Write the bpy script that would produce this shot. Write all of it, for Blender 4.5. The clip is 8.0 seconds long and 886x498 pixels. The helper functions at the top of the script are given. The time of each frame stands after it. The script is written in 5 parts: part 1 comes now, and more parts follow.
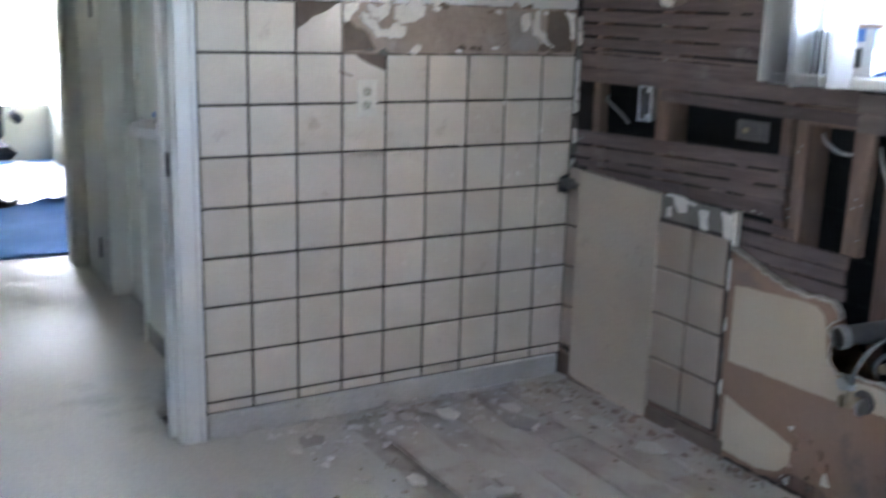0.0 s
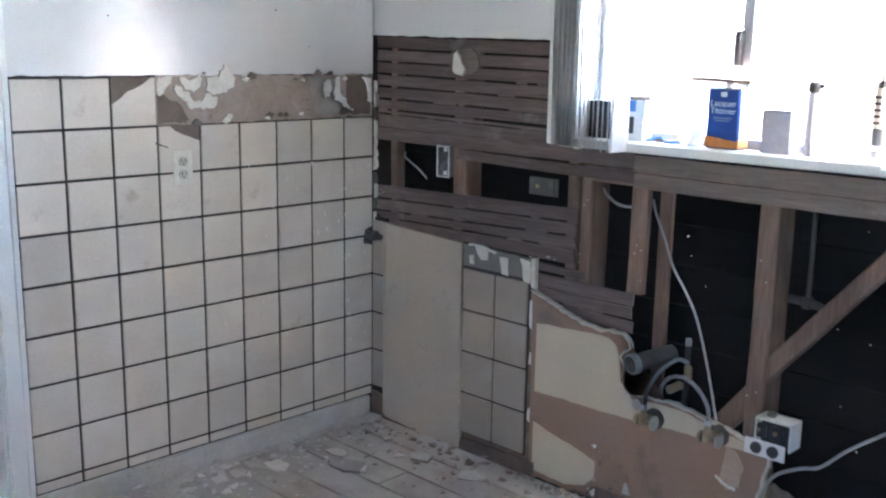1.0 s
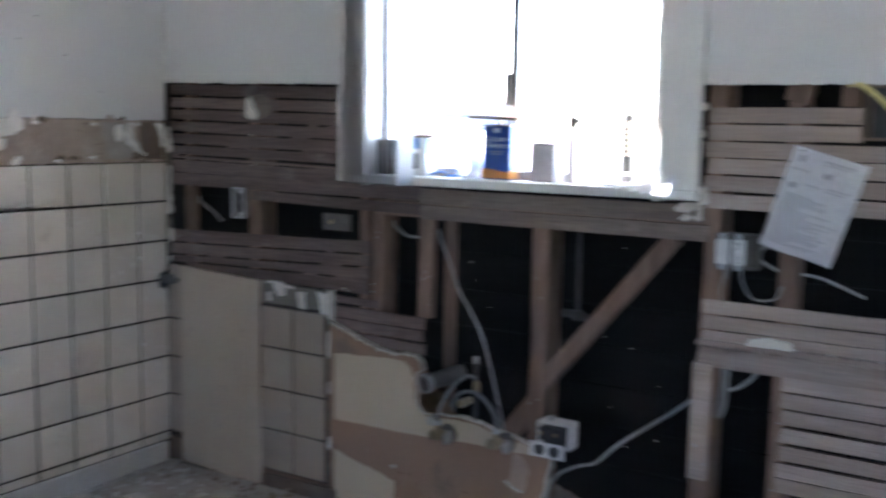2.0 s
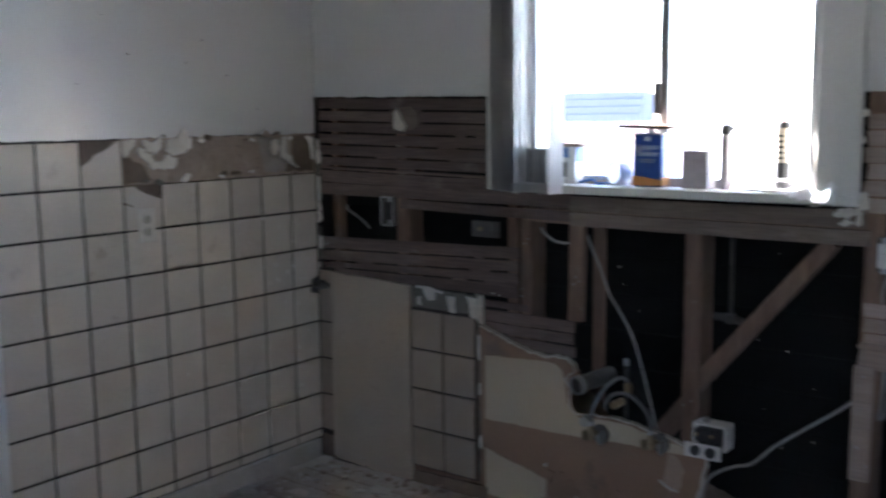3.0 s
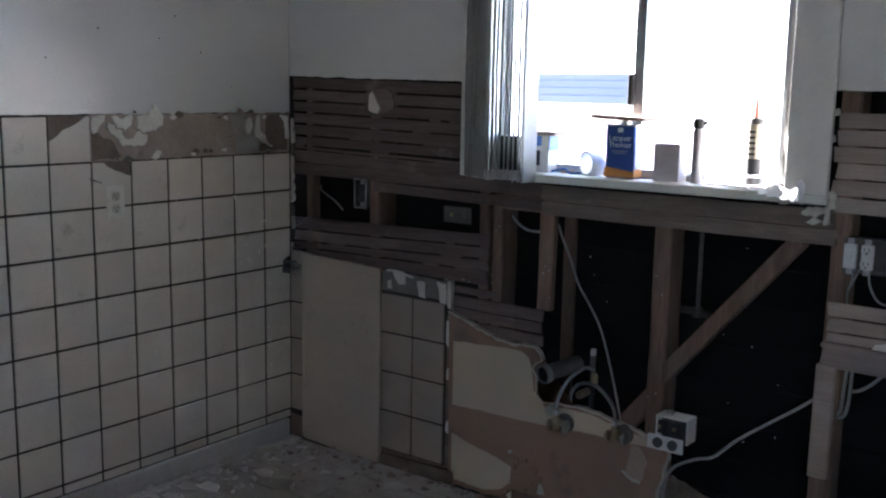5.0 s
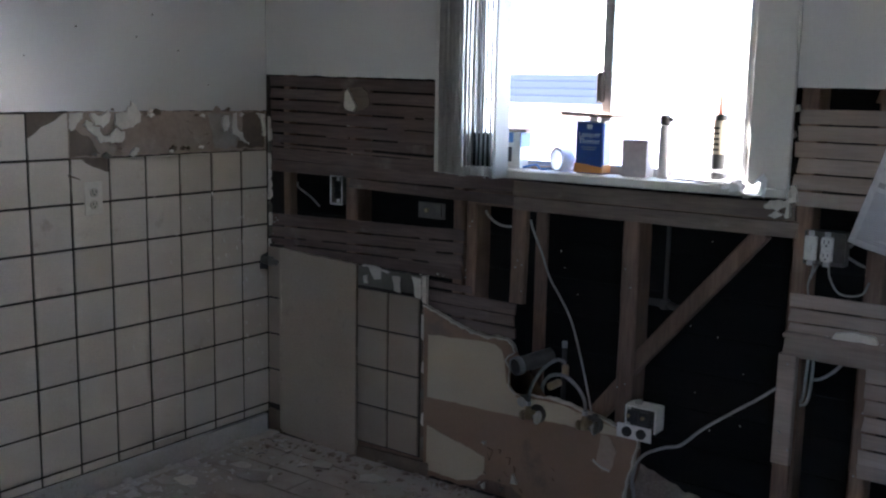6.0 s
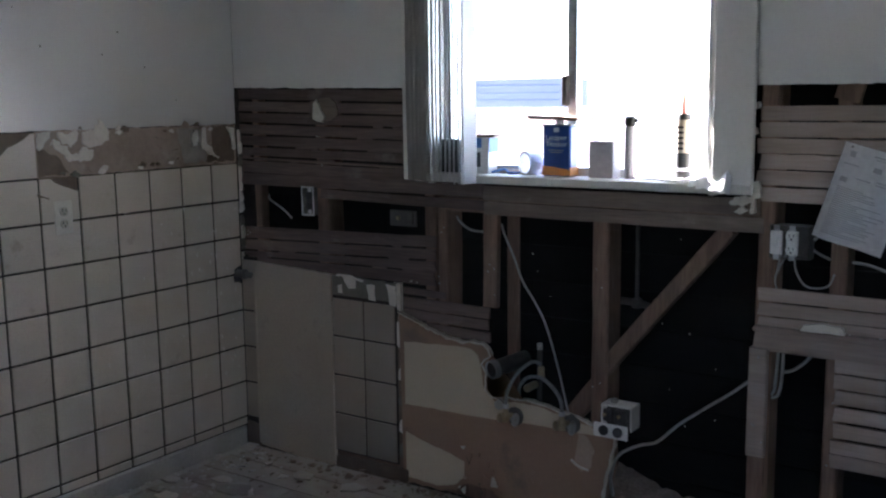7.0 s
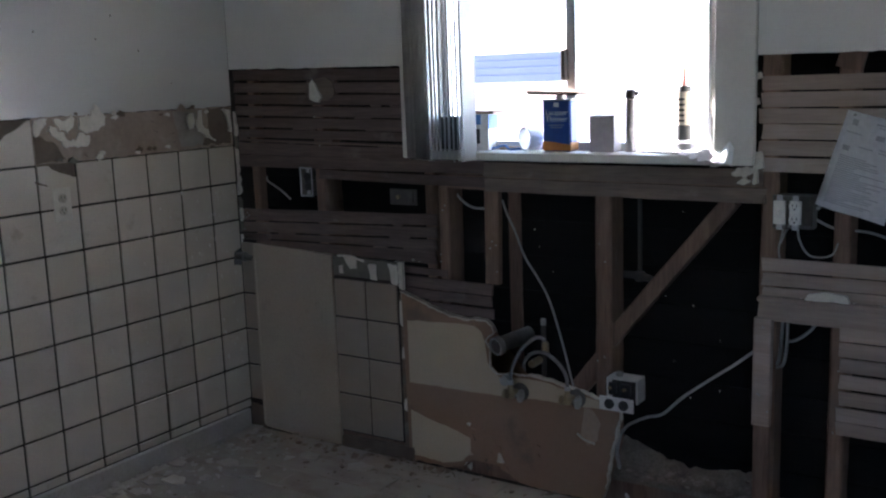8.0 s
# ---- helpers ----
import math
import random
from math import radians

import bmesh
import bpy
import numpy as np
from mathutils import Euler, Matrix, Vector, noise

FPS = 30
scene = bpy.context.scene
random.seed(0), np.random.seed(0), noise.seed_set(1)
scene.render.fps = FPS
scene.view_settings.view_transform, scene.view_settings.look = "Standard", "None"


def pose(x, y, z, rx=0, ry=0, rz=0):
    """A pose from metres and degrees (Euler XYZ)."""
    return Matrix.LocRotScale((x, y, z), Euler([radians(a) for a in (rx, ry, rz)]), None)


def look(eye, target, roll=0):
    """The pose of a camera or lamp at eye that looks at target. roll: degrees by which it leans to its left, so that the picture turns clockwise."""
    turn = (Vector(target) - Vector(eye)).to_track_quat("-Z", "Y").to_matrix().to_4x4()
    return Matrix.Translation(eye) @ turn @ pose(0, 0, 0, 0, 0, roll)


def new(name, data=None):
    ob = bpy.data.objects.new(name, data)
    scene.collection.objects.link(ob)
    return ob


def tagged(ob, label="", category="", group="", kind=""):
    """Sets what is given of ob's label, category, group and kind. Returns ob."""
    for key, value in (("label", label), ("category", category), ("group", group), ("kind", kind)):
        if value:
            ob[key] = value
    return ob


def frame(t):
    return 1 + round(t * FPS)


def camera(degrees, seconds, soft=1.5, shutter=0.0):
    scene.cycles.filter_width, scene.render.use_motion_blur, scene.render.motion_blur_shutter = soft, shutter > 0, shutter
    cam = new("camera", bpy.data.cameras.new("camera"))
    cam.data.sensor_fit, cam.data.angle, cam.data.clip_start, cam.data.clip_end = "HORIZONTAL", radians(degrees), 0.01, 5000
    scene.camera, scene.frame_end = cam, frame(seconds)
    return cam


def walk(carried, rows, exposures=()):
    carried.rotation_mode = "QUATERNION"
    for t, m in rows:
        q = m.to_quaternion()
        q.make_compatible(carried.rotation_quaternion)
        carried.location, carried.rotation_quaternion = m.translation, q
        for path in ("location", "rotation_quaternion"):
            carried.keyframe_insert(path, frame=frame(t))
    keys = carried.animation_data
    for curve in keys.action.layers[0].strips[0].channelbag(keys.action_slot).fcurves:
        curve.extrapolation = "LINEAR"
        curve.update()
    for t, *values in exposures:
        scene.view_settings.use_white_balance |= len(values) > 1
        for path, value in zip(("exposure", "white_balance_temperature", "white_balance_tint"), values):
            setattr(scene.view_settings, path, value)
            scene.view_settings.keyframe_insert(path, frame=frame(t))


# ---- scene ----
cam = camera(48.4, 8.0, soft=2.2, shutter=0.4)
PATH = [
    (0, (2.823, -2.202, 1.286), (1.147, -1.206, 0.839), 1.5),
    (0.5, (2.804, -2.388, 1.385), (1.323, -1.094, 1.018), 1.5),
    (1, (2.821, -2.497, 1.435), (1.451, -1.094, 1.04), 1.0),
    (1.5, (2.856, -2.597, 1.436), (1.532, -1.146, 1.057), 0.3),
    (2, (2.936, -2.654, 1.334), (1.879, -0.974, 1.09), 1.0),
    (2.2, (2.945, -2.702, 1.351), (2.034, -0.943, 1.073), -0.1),
    (3.3, (2.797, -2.87, 1.433), (1.476, -1.392, 1.163), -0.2),
    (3.5, (2.807, -2.87, 1.447), (1.454, -1.423, 1.172), 0.2),
    (4, (2.839, -2.842, 1.447), (1.558, -1.329, 1.185), 0.4),
    (4.5, (2.876, -2.825, 1.419), (1.66, -1.263, 1.138), 0.2),
    (4.7, (2.847, -2.804, 1.446), (1.661, -1.224, 1.134), 1.1),
    (5.8, (2.903, -2.849, 1.431), (1.752, -1.246, 1.114), 0.7),
    (6, (2.914, -2.85, 1.431), (1.769, -1.241, 1.116), 1.1),
    (6.5, (2.927, -2.85, 1.43), (1.775, -1.243, 1.128), 0.3),
    (7, (2.941, -2.856, 1.433), (1.832, -1.22, 1.132), -0.7),
    (7.5, (2.911, -2.85, 1.425), (1.831, -1.207, 1.055), -0.6),
    (8, (2.907, -2.872, 1.437), (1.816, -1.232, 1.089), -2.0),
]
EXPOSE = [(t, e + 3.2, 5950 if t < 2.5 else 6080, 19) for t, e in ((0.0, 3.2), (0.6, 3.42), (1.0, 3.45), (1.6, 3.28), (2.0, 2.76), (2.2, 2.55), (2.9, 1.9), (3.4, 1.82), (4.7, 1.7), (5.8, 1.64), (6.5, 1.6), (7.0, 1.6), (8.0, 1.5))]
walk(cam, [(t, look(eye, target, roll)) for t, eye, target, roll in PATH], EXPOSE)

# ---- light: clear sky and sun outside the window ----
world = bpy.data.worlds.new("sky")
scene.world = world
world.use_nodes = True
wn = world.node_tree
sky = wn.nodes.new("ShaderNodeTexSky")
sky.sky_type = "NISHITA"
sky.sun_disc = False
SUN_WAY = Vector((0.76, -0.27, -0.59)).normalized()
sky.sun_elevation = math.asin(-SUN_WAY.z)
sky.sun_rotation = math.atan2(-SUN_WAY.x, -SUN_WAY.y)
wn.links.new(sky.outputs[0], wn.nodes["Background"].inputs[0])
wn.nodes["Background"].inputs[1].default_value = 0.15
sun = new("sun", bpy.data.lights.new("sun", "SUN"))
sun.data.energy, sun.data.angle, sun.data.color = 3.5, radians(0.5), (1.0, 0.95, 0.88)
sun.matrix_world = look((-6, 2, 6), Vector((-6, 2, 6)) + SUN_WAY)


# ---- materials ----
def mat(name, c1, c2, scale=5.0, rough=0.6, metal=0.0, grain=0.07, bump=0.15, fine=70.0, stretch=(1, 1, 1), stain=None, rand=0.0, bumpd=0.003, spec=0.5, roughvar=0.1, mid=0.5):
    m = bpy.data.materials.new(name)
    m.use_nodes = True
    n, l = m.node_tree.nodes, m.node_tree.links
    b = n["Principled BSDF"]
    tc = n.new("ShaderNodeTexCoord")
    mp = n.new("ShaderNodeMapping")
    mp.inputs["Scale"].default_value = stretch
    info = n.new("ShaderNodeObjectInfo")
    add = n.new("ShaderNodeVectorMath")
    sc = n.new("ShaderNodeVectorMath")
    sc.operation = "SCALE"
    sc.inputs[0].default_value = (13.1, 7.7, 9.3)
    l.new(info.outputs["Random"], sc.inputs["Scale"])
    l.new(tc.outputs["Object"], add.inputs[0])
    l.new(sc.outputs[0], add.inputs[1])
    l.new(add.outputs[0], mp.inputs[0])
    big = n.new("ShaderNodeTexNoise")
    big.inputs["Scale"].default_value, big.inputs["Detail"].default_value = scale, 6
    small = n.new("ShaderNodeTexNoise")
    small.inputs["Scale"].default_value, small.inputs["Detail"].default_value = fine, 4
    l.new(mp.outputs[0], big.inputs[0])
    l.new(mp.outputs[0], small.inputs[0])
    ramp = n.new("ShaderNodeMapRange")
    ramp.inputs["From Min"].default_value, ramp.inputs["From Max"].default_value = mid - 0.2, mid + 0.2
    l.new(big.outputs[0], ramp.inputs[0])
    mix = n.new("ShaderNodeMix")
    mix.data_type = "RGBA"
    mix.inputs[6].default_value, mix.inputs[7].default_value = (*c1, 1), (*c2, 1)
    l.new(ramp.outputs[0], mix.inputs[0])
    col = mix.outputs[2]
    hsv = n.new("ShaderNodeHueSaturation")
    val = n.new("ShaderNodeMapRange")
    val.inputs["From Min"].default_value, val.inputs["From Max"].default_value = 0.3, 0.7
    val.inputs["To Min"].default_value, val.inputs["To Max"].default_value = 1 - grain, 1 + grain
    l.new(small.outputs[0], val.inputs[0])
    if rand:
        rv = n.new("ShaderNodeMapRange")
        rv.inputs["To Min"].default_value, rv.inputs["To Max"].default_value = 1 - rand, 1 + rand
        l.new(info.outputs["Random"], rv.inputs[0])
        mul = n.new("ShaderNodeMath")
        mul.operation = "MULTIPLY"
        l.new(val.outputs[0], mul.inputs[0])
        l.new(rv.outputs[0], mul.inputs[1])
        l.new(mul.outputs[0], hsv.inputs["Value"])
    else:
        l.new(val.outputs[0], hsv.inputs["Value"])
    l.new(col, hsv.inputs["Color"])
    col = hsv.outputs[0]
    if stain:
        sc_col, sc_scale, sc_cut, sc_soft = stain
        sn = n.new("ShaderNodeTexNoise")
        sn.inputs["Scale"].default_value, sn.inputs["Detail"].default_value = sc_scale, 8
        sn.inputs["Roughness"].default_value = 0.65
        l.new(add.outputs[0], sn.inputs[0])
        sm = n.new("ShaderNodeMapRange")
        sm.inputs["From Min"].default_value, sm.inputs["From Max"].default_value = sc_cut, sc_cut + sc_soft
        l.new(sn.outputs[0], sm.inputs[0])
        m2 = n.new("ShaderNodeMix")
        m2.data_type = "RGBA"
        m2.inputs[7].default_value = (*sc_col, 1)
        l.new(sm.outputs[0], m2.inputs[0])
        l.new(col, m2.inputs[6])
        col = m2.outputs[2]
    l.new(col, b.inputs["Base Color"])
    rr = n.new("ShaderNodeMapRange")
    rr.inputs["From Min"].default_value, rr.inputs["From Max"].default_value = 0.3, 0.7
    rr.inputs["To Min"].default_value, rr.inputs["To Max"].default_value = max(0.02, rough - roughvar), min(1, rough + roughvar)
    l.new(big.outputs[0], rr.inputs[0])
    l.new(rr.outputs[0], b.inputs["Roughness"])
    b.inputs["Metallic"].default_value = metal
    b.inputs["Specular IOR Level"].default_value = spec
    if bump:
        bp = n.new("ShaderNodeBump")
        bp.inputs["Strength"].default_value, bp.inputs["Distance"].default_value = bump, bumpd
        sm2 = n.new("ShaderNodeMath")
        sm2.operation = "ADD"
        l.new(big.outputs[0], sm2.inputs[0])
        l.new(small.outputs[0], sm2.inputs[1])
        l.new(sm2.outputs[0], bp.inputs["Height"])
        l.new(bp.outputs[0], b.inputs["Normal"])
    return m


PAINT = mat("wall_paint", (0.62, 0.605, 0.56), (0.645, 0.63, 0.585), 1.1, 0.23, fine=140, grain=0.02, bump=0.02, bumpd=0.001, spec=1.0, stain=((0.42, 0.36, 0.3), 9, 0.70, 0.08), roughvar=0.03)
PAINT.node_tree.nodes["Principled BSDF"].inputs["IOR"].default_value = 1.62
PAINT_FLAT = mat("wall_paint_old", (0.60, 0.585, 0.545), (0.63, 0.615, 0.575), 1.1, 0.5, fine=140, grain=0.02, bump=0.1, bumpd=0.001)
CEIL = mat("ceiling_paint", (0.74, 0.73, 0.71), (0.8, 0.79, 0.77), 1.2, 0.8, fine=90, bump=0.2)
TRIM = mat("trim_paint", (0.62, 0.60, 0.55), (0.68, 0.66, 0.61), 3, 0.42, fine=90, grain=0.025, bump=0.08, stain=((0.25, 0.2, 0.16), 14, 0.68, 0.1))
TILE = mat("ceramic_tile", (0.55, 0.482, 0.388), (0.63, 0.556, 0.456), 5, 0.2, fine=260, bump=0.04, bumpd=0.002, stain=((0.42, 0.345, 0.265), 11, 0.62, 0.16), rand=0.06, roughvar=0.07)
# rougher tile, its colour darkened for the shaded window wall
TILE_LOW = mat("ceramic_tile_dull_shaded", (0.29, 0.235, 0.18), (0.345, 0.283, 0.22), 5, 0.4, fine=260, bump=0.04, stain=((0.25, 0.2, 0.155), 30, 0.64, 0.1), rand=0.05)
GROUT = mat("dark_grout", (0.018, 0.014, 0.012), (0.04, 0.031, 0.026), 20, 0.9, bump=0.4)
ADHESIVE = mat("bare_brown_plaster", (0.28, 0.215, 0.165), (0.36, 0.285, 0.225), 7, 0.85, fine=60, bump=0.5, stain=((0.45, 0.39, 0.32), 8, 0.58, 0.15))
ADH_DARK = mat("bare_dark_plaster", (0.12, 0.088, 0.062), (0.18, 0.135, 0.1), 12, 0.9, fine=60, bump=0.5)
ADH_GREY = mat("bare_grey_plaster", (0.125, 0.115, 0.095), (0.18, 0.165, 0.14), 12, 0.9, fine=60, bump=0.5)
PLASTER = mat("white_plaster", (0.58, 0.53, 0.45), (0.70, 0.66, 0.58), 14, 0.85, fine=80, bump=0.6, stain=((0.4, 0.34, 0.28), 10, 0.6, 0.15))
# one lath wood in three colours: dark left, LATH_R brightened for the right side's light
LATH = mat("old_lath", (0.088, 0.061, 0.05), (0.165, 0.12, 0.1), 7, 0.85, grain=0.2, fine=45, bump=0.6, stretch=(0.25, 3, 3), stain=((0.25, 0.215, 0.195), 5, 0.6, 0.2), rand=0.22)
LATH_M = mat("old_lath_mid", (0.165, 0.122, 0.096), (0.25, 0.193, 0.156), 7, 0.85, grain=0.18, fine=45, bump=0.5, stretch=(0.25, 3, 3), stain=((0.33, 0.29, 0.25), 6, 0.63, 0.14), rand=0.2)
LATH_R = mat("old_lath_lit", (0.28, 0.215, 0.175), (0.38, 0.305, 0.255), 7, 0.85, grain=0.09, fine=45, bump=0.5, stretch=(0.25, 3, 3), stain=((0.4, 0.35, 0.3), 6, 0.62, 0.14), rand=0.16)
STUD = mat("stud_wood", (0.13, 0.078, 0.053), (0.215, 0.138, 0.098), 7, 0.8, grain=0.2, fine=45, bump=0.4, stretch=(3, 3, 0.3), stain=((0.35, 0.3, 0.26), 8, 0.64, 0.12), rand=0.15)
SHEATH = mat("black_building_paper", (0.007, 0.0065, 0.0065), (0.014, 0.0125, 0.012), 3, 0.9, fine=30, bump=0.3, stretch=(0.5, 1, 3), spec=0.12)
BOARD = mat("cream_wallboard", (0.385, 0.312, 0.232), (0.44, 0.365, 0.28), 3, 0.55, fine=120, bump=0.1, stain=((0.2, 0.165, 0.135), 6, 0.6, 0.14))
KRAFT = mat("brown_kraft_face", (0.25, 0.152, 0.10), (0.31, 0.2, 0.135), 3, 0.8, grain=0.03, fine=90, bump=0.25, stain=((0.16, 0.115, 0.09), 5, 0.6, 0.15))
CREAMP = mat("cream_paper_face", (0.48, 0.392, 0.272), (0.54, 0.45, 0.32), 3, 0.7, grain=0.025, fine=120, bump=0.1, stain=((0.36, 0.28, 0.2), 9, 0.66, 0.1))
GYPSUM = mat("torn_gypsum", (0.5, 0.45, 0.37), (0.62, 0.57, 0.48), 30, 0.9, fine=120, bump=0.6)
VINYL = mat("worn_vinyl", (0.40, 0.375, 0.325), (0.47, 0.445, 0.39), 2.2, 0.58, fine=80, bump=0.06, stain=((0.3, 0.27, 0.24), 3.2, 0.56, 0.2))
PLANK = mat("dusty_subfloor_plank", (0.30, 0.25, 0.21), (0.40, 0.35, 0.305), 6, 0.85, fine=60, bump=0.3, stretch=(0.3, 2.5, 1), stain=((0.40, 0.365, 0.325), 4.5, 0.41, 0.16), rand=0.1)
RUBBLE = mat("plaster_rubble", (0.42, 0.39, 0.35), (0.62, 0.6, 0.56), 12, 0.9, fine=90, bump=0.5)
RUBBLE_D = mat("brown_rubble", (0.16, 0.12, 0.09), (0.34, 0.28, 0.23), 25, 0.9, fine=90, bump=0.5)
BASEB = mat("baseboard_paint", (0.39, 0.365, 0.315), (0.47, 0.445, 0.395), 6, 0.45, fine=90, bump=0.1, stain=((0.24, 0.19, 0.15), 16, 0.6, 0.12))
SMEAR = mat("smeared_plaster", (0.27, 0.235, 0.195), (0.36, 0.32, 0.27), 12, 0.9, fine=60, bump=0.5)
CHIP = mat("torn_chip", (0.38, 0.345, 0.305), (0.5, 0.465, 0.425), 9, 0.85, bump=0.3, rand=0.3)
ALU = mat("aluminium_frame", (0.42, 0.43, 0.45), (0.5, 0.51, 0.53), 8, 0.4, metal=0.8, bump=0.03)
STEEL = mat("dull_steel", (0.33, 0.32, 0.3), (0.45, 0.44, 0.42), 14, 0.42, metal=0.9, bump=0.1, stain=((0.2, 0.13, 0.08), 16, 0.6, 0.15))
GALV = mat("galvanised_box", (0.42, 0.42, 0.42), (0.52, 0.52, 0.52), 30, 0.45, metal=0.7, bump=0.1)
CAST = mat("old_drain_pipe", (0.09, 0.082, 0.073), (0.16, 0.147, 0.13), 12, 0.6, metal=0.2, bump=0.3)
BRASS = mat("corroded_brass", (0.26, 0.2, 0.12), (0.4, 0.33, 0.22), 25, 0.5, metal=0.7, bump=0.2)
BRAID = mat("braided_hose", (0.17, 0.168, 0.165), (0.25, 0.248, 0.245), 90, 0.45, metal=0.5, fine=300, bump=0.4)
CABLE = mat("grey_cable", (0.26, 0.25, 0.235), (0.34, 0.33, 0.31), 10, 0.6, bump=0.05)
CABLE_Y = mat("yellow_cable", (0.62, 0.52, 0.2), (0.7, 0.6, 0.26), 10, 0.5, bump=0.05)
WHITEP = mat("white_plastic", (0.66, 0.65, 0.61), (0.72, 0.71, 0.67), 8, 0.42, bump=0.03)
DARKP = mat("dark_plastic", (0.03, 0.03, 0.03), (0.05, 0.05, 0.05), 8, 0.45, bump=0.05)
IVORY = mat("ivory_plastic", (0.58, 0.54, 0.45), (0.64, 0.6, 0.5), 8, 0.42, bump=0.03)
PAPER = mat("white_paper", (0.74, 0.74, 0.74), (0.79, 0.79, 0.79), 4, 0.8, bump=0.05)
INK = mat("grey_print", (0.44, 0.44, 0.45), (0.52, 0.52, 0.53), 90, 0.8, bump=0)
CANBLUE = mat("can_blue", (0.015, 0.06, 0.24), (0.02, 0.075, 0.28), 5, 0.4, bump=0.02)
CANORANGE = mat("can_orange", (0.5, 0.2, 0.05), (0.58, 0.26, 0.08), 5, 0.4, bump=0.02)
CANWHITE = mat("can_white", (0.75, 0.75, 0.75), (0.8, 0.8, 0.8), 5, 0.42, bump=0)
CARD = mat("brown_cardboard", (0.36, 0.26, 0.19), (0.43, 0.32, 0.24), 6, 0.85, bump=0.1)
GREYBOX = mat("grey_carton", (0.36, 0.33, 0.33), (0.43, 0.4, 0.4), 6, 0.75, bump=0.08)
BLUEBOX = mat("blue_carton", (0.06, 0.16, 0.42), (0.08, 0.2, 0.48), 6, 0.6, bump=0.05)
LABEL = mat("tube_label", (0.5, 0.44, 0.34), (0.6, 0.54, 0.44), 25, 0.5, bump=0.05)
NOZZLE = mat("red_nozzle", (0.5, 0.16, 0.1), (0.6, 0.2, 0.13), 8, 0.5, bump=0)
CLOTH = mat("white_rag", (0.76, 0.76, 0.77), (0.83, 0.83, 0.84), 9, 0.9, bump=0.3)
STUCCO = mat("pale_stucco", (0.66, 0.62, 0.57), (0.74, 0.7, 0.65), 3, 0.9, fine=120, bump=0.5)
PINK = mat("pink_block_wall", (0.33, 0.22, 0.19), (0.4, 0.28, 0.245), 3, 0.9, fine=90, bump=0.4)
SLATE = mat("grey_shingle", (0.04, 0.044, 0.06), (0.05, 0.056, 0.075), 4, 0.85, fine=60, bump=0.5, stretch=(1, 1, 3))
CONCRETE = mat("pale_concrete", (0.42, 0.4, 0.37), (0.5, 0.48, 0.45), 1.2, 0.9, fine=70, bump=0.3)
# strong blue base carries the tint of the daylight on this floor
CARPET = mat("daylight_blue_carpet", (0.1, 0.25, 0.58), (0.15, 0.32, 0.68), 5, 0.95, fine=200, bump=0.3, spec=0.05)
SHEET = mat("plastic_drop_sheet", (0.6, 0.62, 0.65), (0.7, 0.72, 0.75), 5, 0.4, fine=30, bump=0.5)
BAG = mat("dark_bag", (0.02, 0.03, 0.06), (0.035, 0.045, 0.08), 9, 0.7, bump=0.3)
OLDPIPE = mat("blackened_pipe", (0.035, 0.03, 0.027), (0.06, 0.052, 0.046), 14, 0.7, bump=0.3)
SOCKET = mat("yellowed_socket", (0.43, 0.40, 0.31), (0.49, 0.455, 0.36), 8, 0.4, bump=0.03)
DUST = mat("rubble_dust", (0.13, 0.103, 0.082), (0.24, 0.198, 0.16), 18, 0.95, grain=0.2, fine=120, bump=0.8, bumpd=0.006)
HALLP = mat("hall_paint", (0.56, 0.56, 0.48), (0.62, 0.62, 0.54), 1.3, 0.5, fine=120, grain=0.03, bump=0.08, stain=((0.34, 0.33, 0.29), 4, 0.62, 0.2))
# grey that puts the niche's recess shade into its paint; also on the floor register
NICHE = mat("niche_shade_paint", (0.2, 0.195, 0.175), (0.25, 0.245, 0.22), 5, 0.6, bump=0.08)

GLASS = bpy.data.materials.new("window_glass")
GLASS.use_nodes = True
gn, gl = GLASS.node_tree.nodes, GLASS.node_tree.links
gn.remove(gn["Principled BSDF"])
g_t, g_g, g_m, g_f = gn.new("ShaderNodeBsdfTransparent"), gn.new("ShaderNodeBsdfGlossy"), gn.new("ShaderNodeMixShader"), gn.new("ShaderNodeFresnel")
g_g.inputs["Roughness"].default_value = 0.02
g_t.inputs[0].default_value = (0.94, 0.96, 0.96, 1)
g_f.inputs[0].default_value = 1.3
gl.new(g_f.outputs[0], g_m.inputs[0])
gl.new(g_t.outputs[0], g_m.inputs[1])
gl.new(g_g.outputs[0], g_m.inputs[2])
gl.new(g_m.outputs[0], gn["Material Output"].inputs[0])


# ---- building helpers ----
def thing(name, loc, label="", category="", group="", kind=""):
    ob = new(name)
    ob.empty_display_size = 0.05
    ob.location = loc
    return tagged(ob, label, category, group, kind)


def part(name, bm, material, parent=None, label="", smooth=False, kind=""):
    me = bpy.data.meshes.new(name)
    bm.normal_update()
    bm.to_mesh(me)
    bm.free()
    me.materials.append(material)
    if smooth:
        me.shade_smooth()
        me.set_sharp_from_angle(angle=radians(40))
    ob = new(name, me)
    if parent:
        ob.parent = parent
        m = Matrix.Translation(parent.location)
        if parent.parent:
            m = Matrix.Translation(parent.parent.location) if parent.type == "EMPTY" else Matrix.Identity(4)
        ob.matrix_parent_inverse = m.inverted() if parent.type == "EMPTY" else Matrix.Identity(4)
    return tagged(ob, label, "", "", kind)


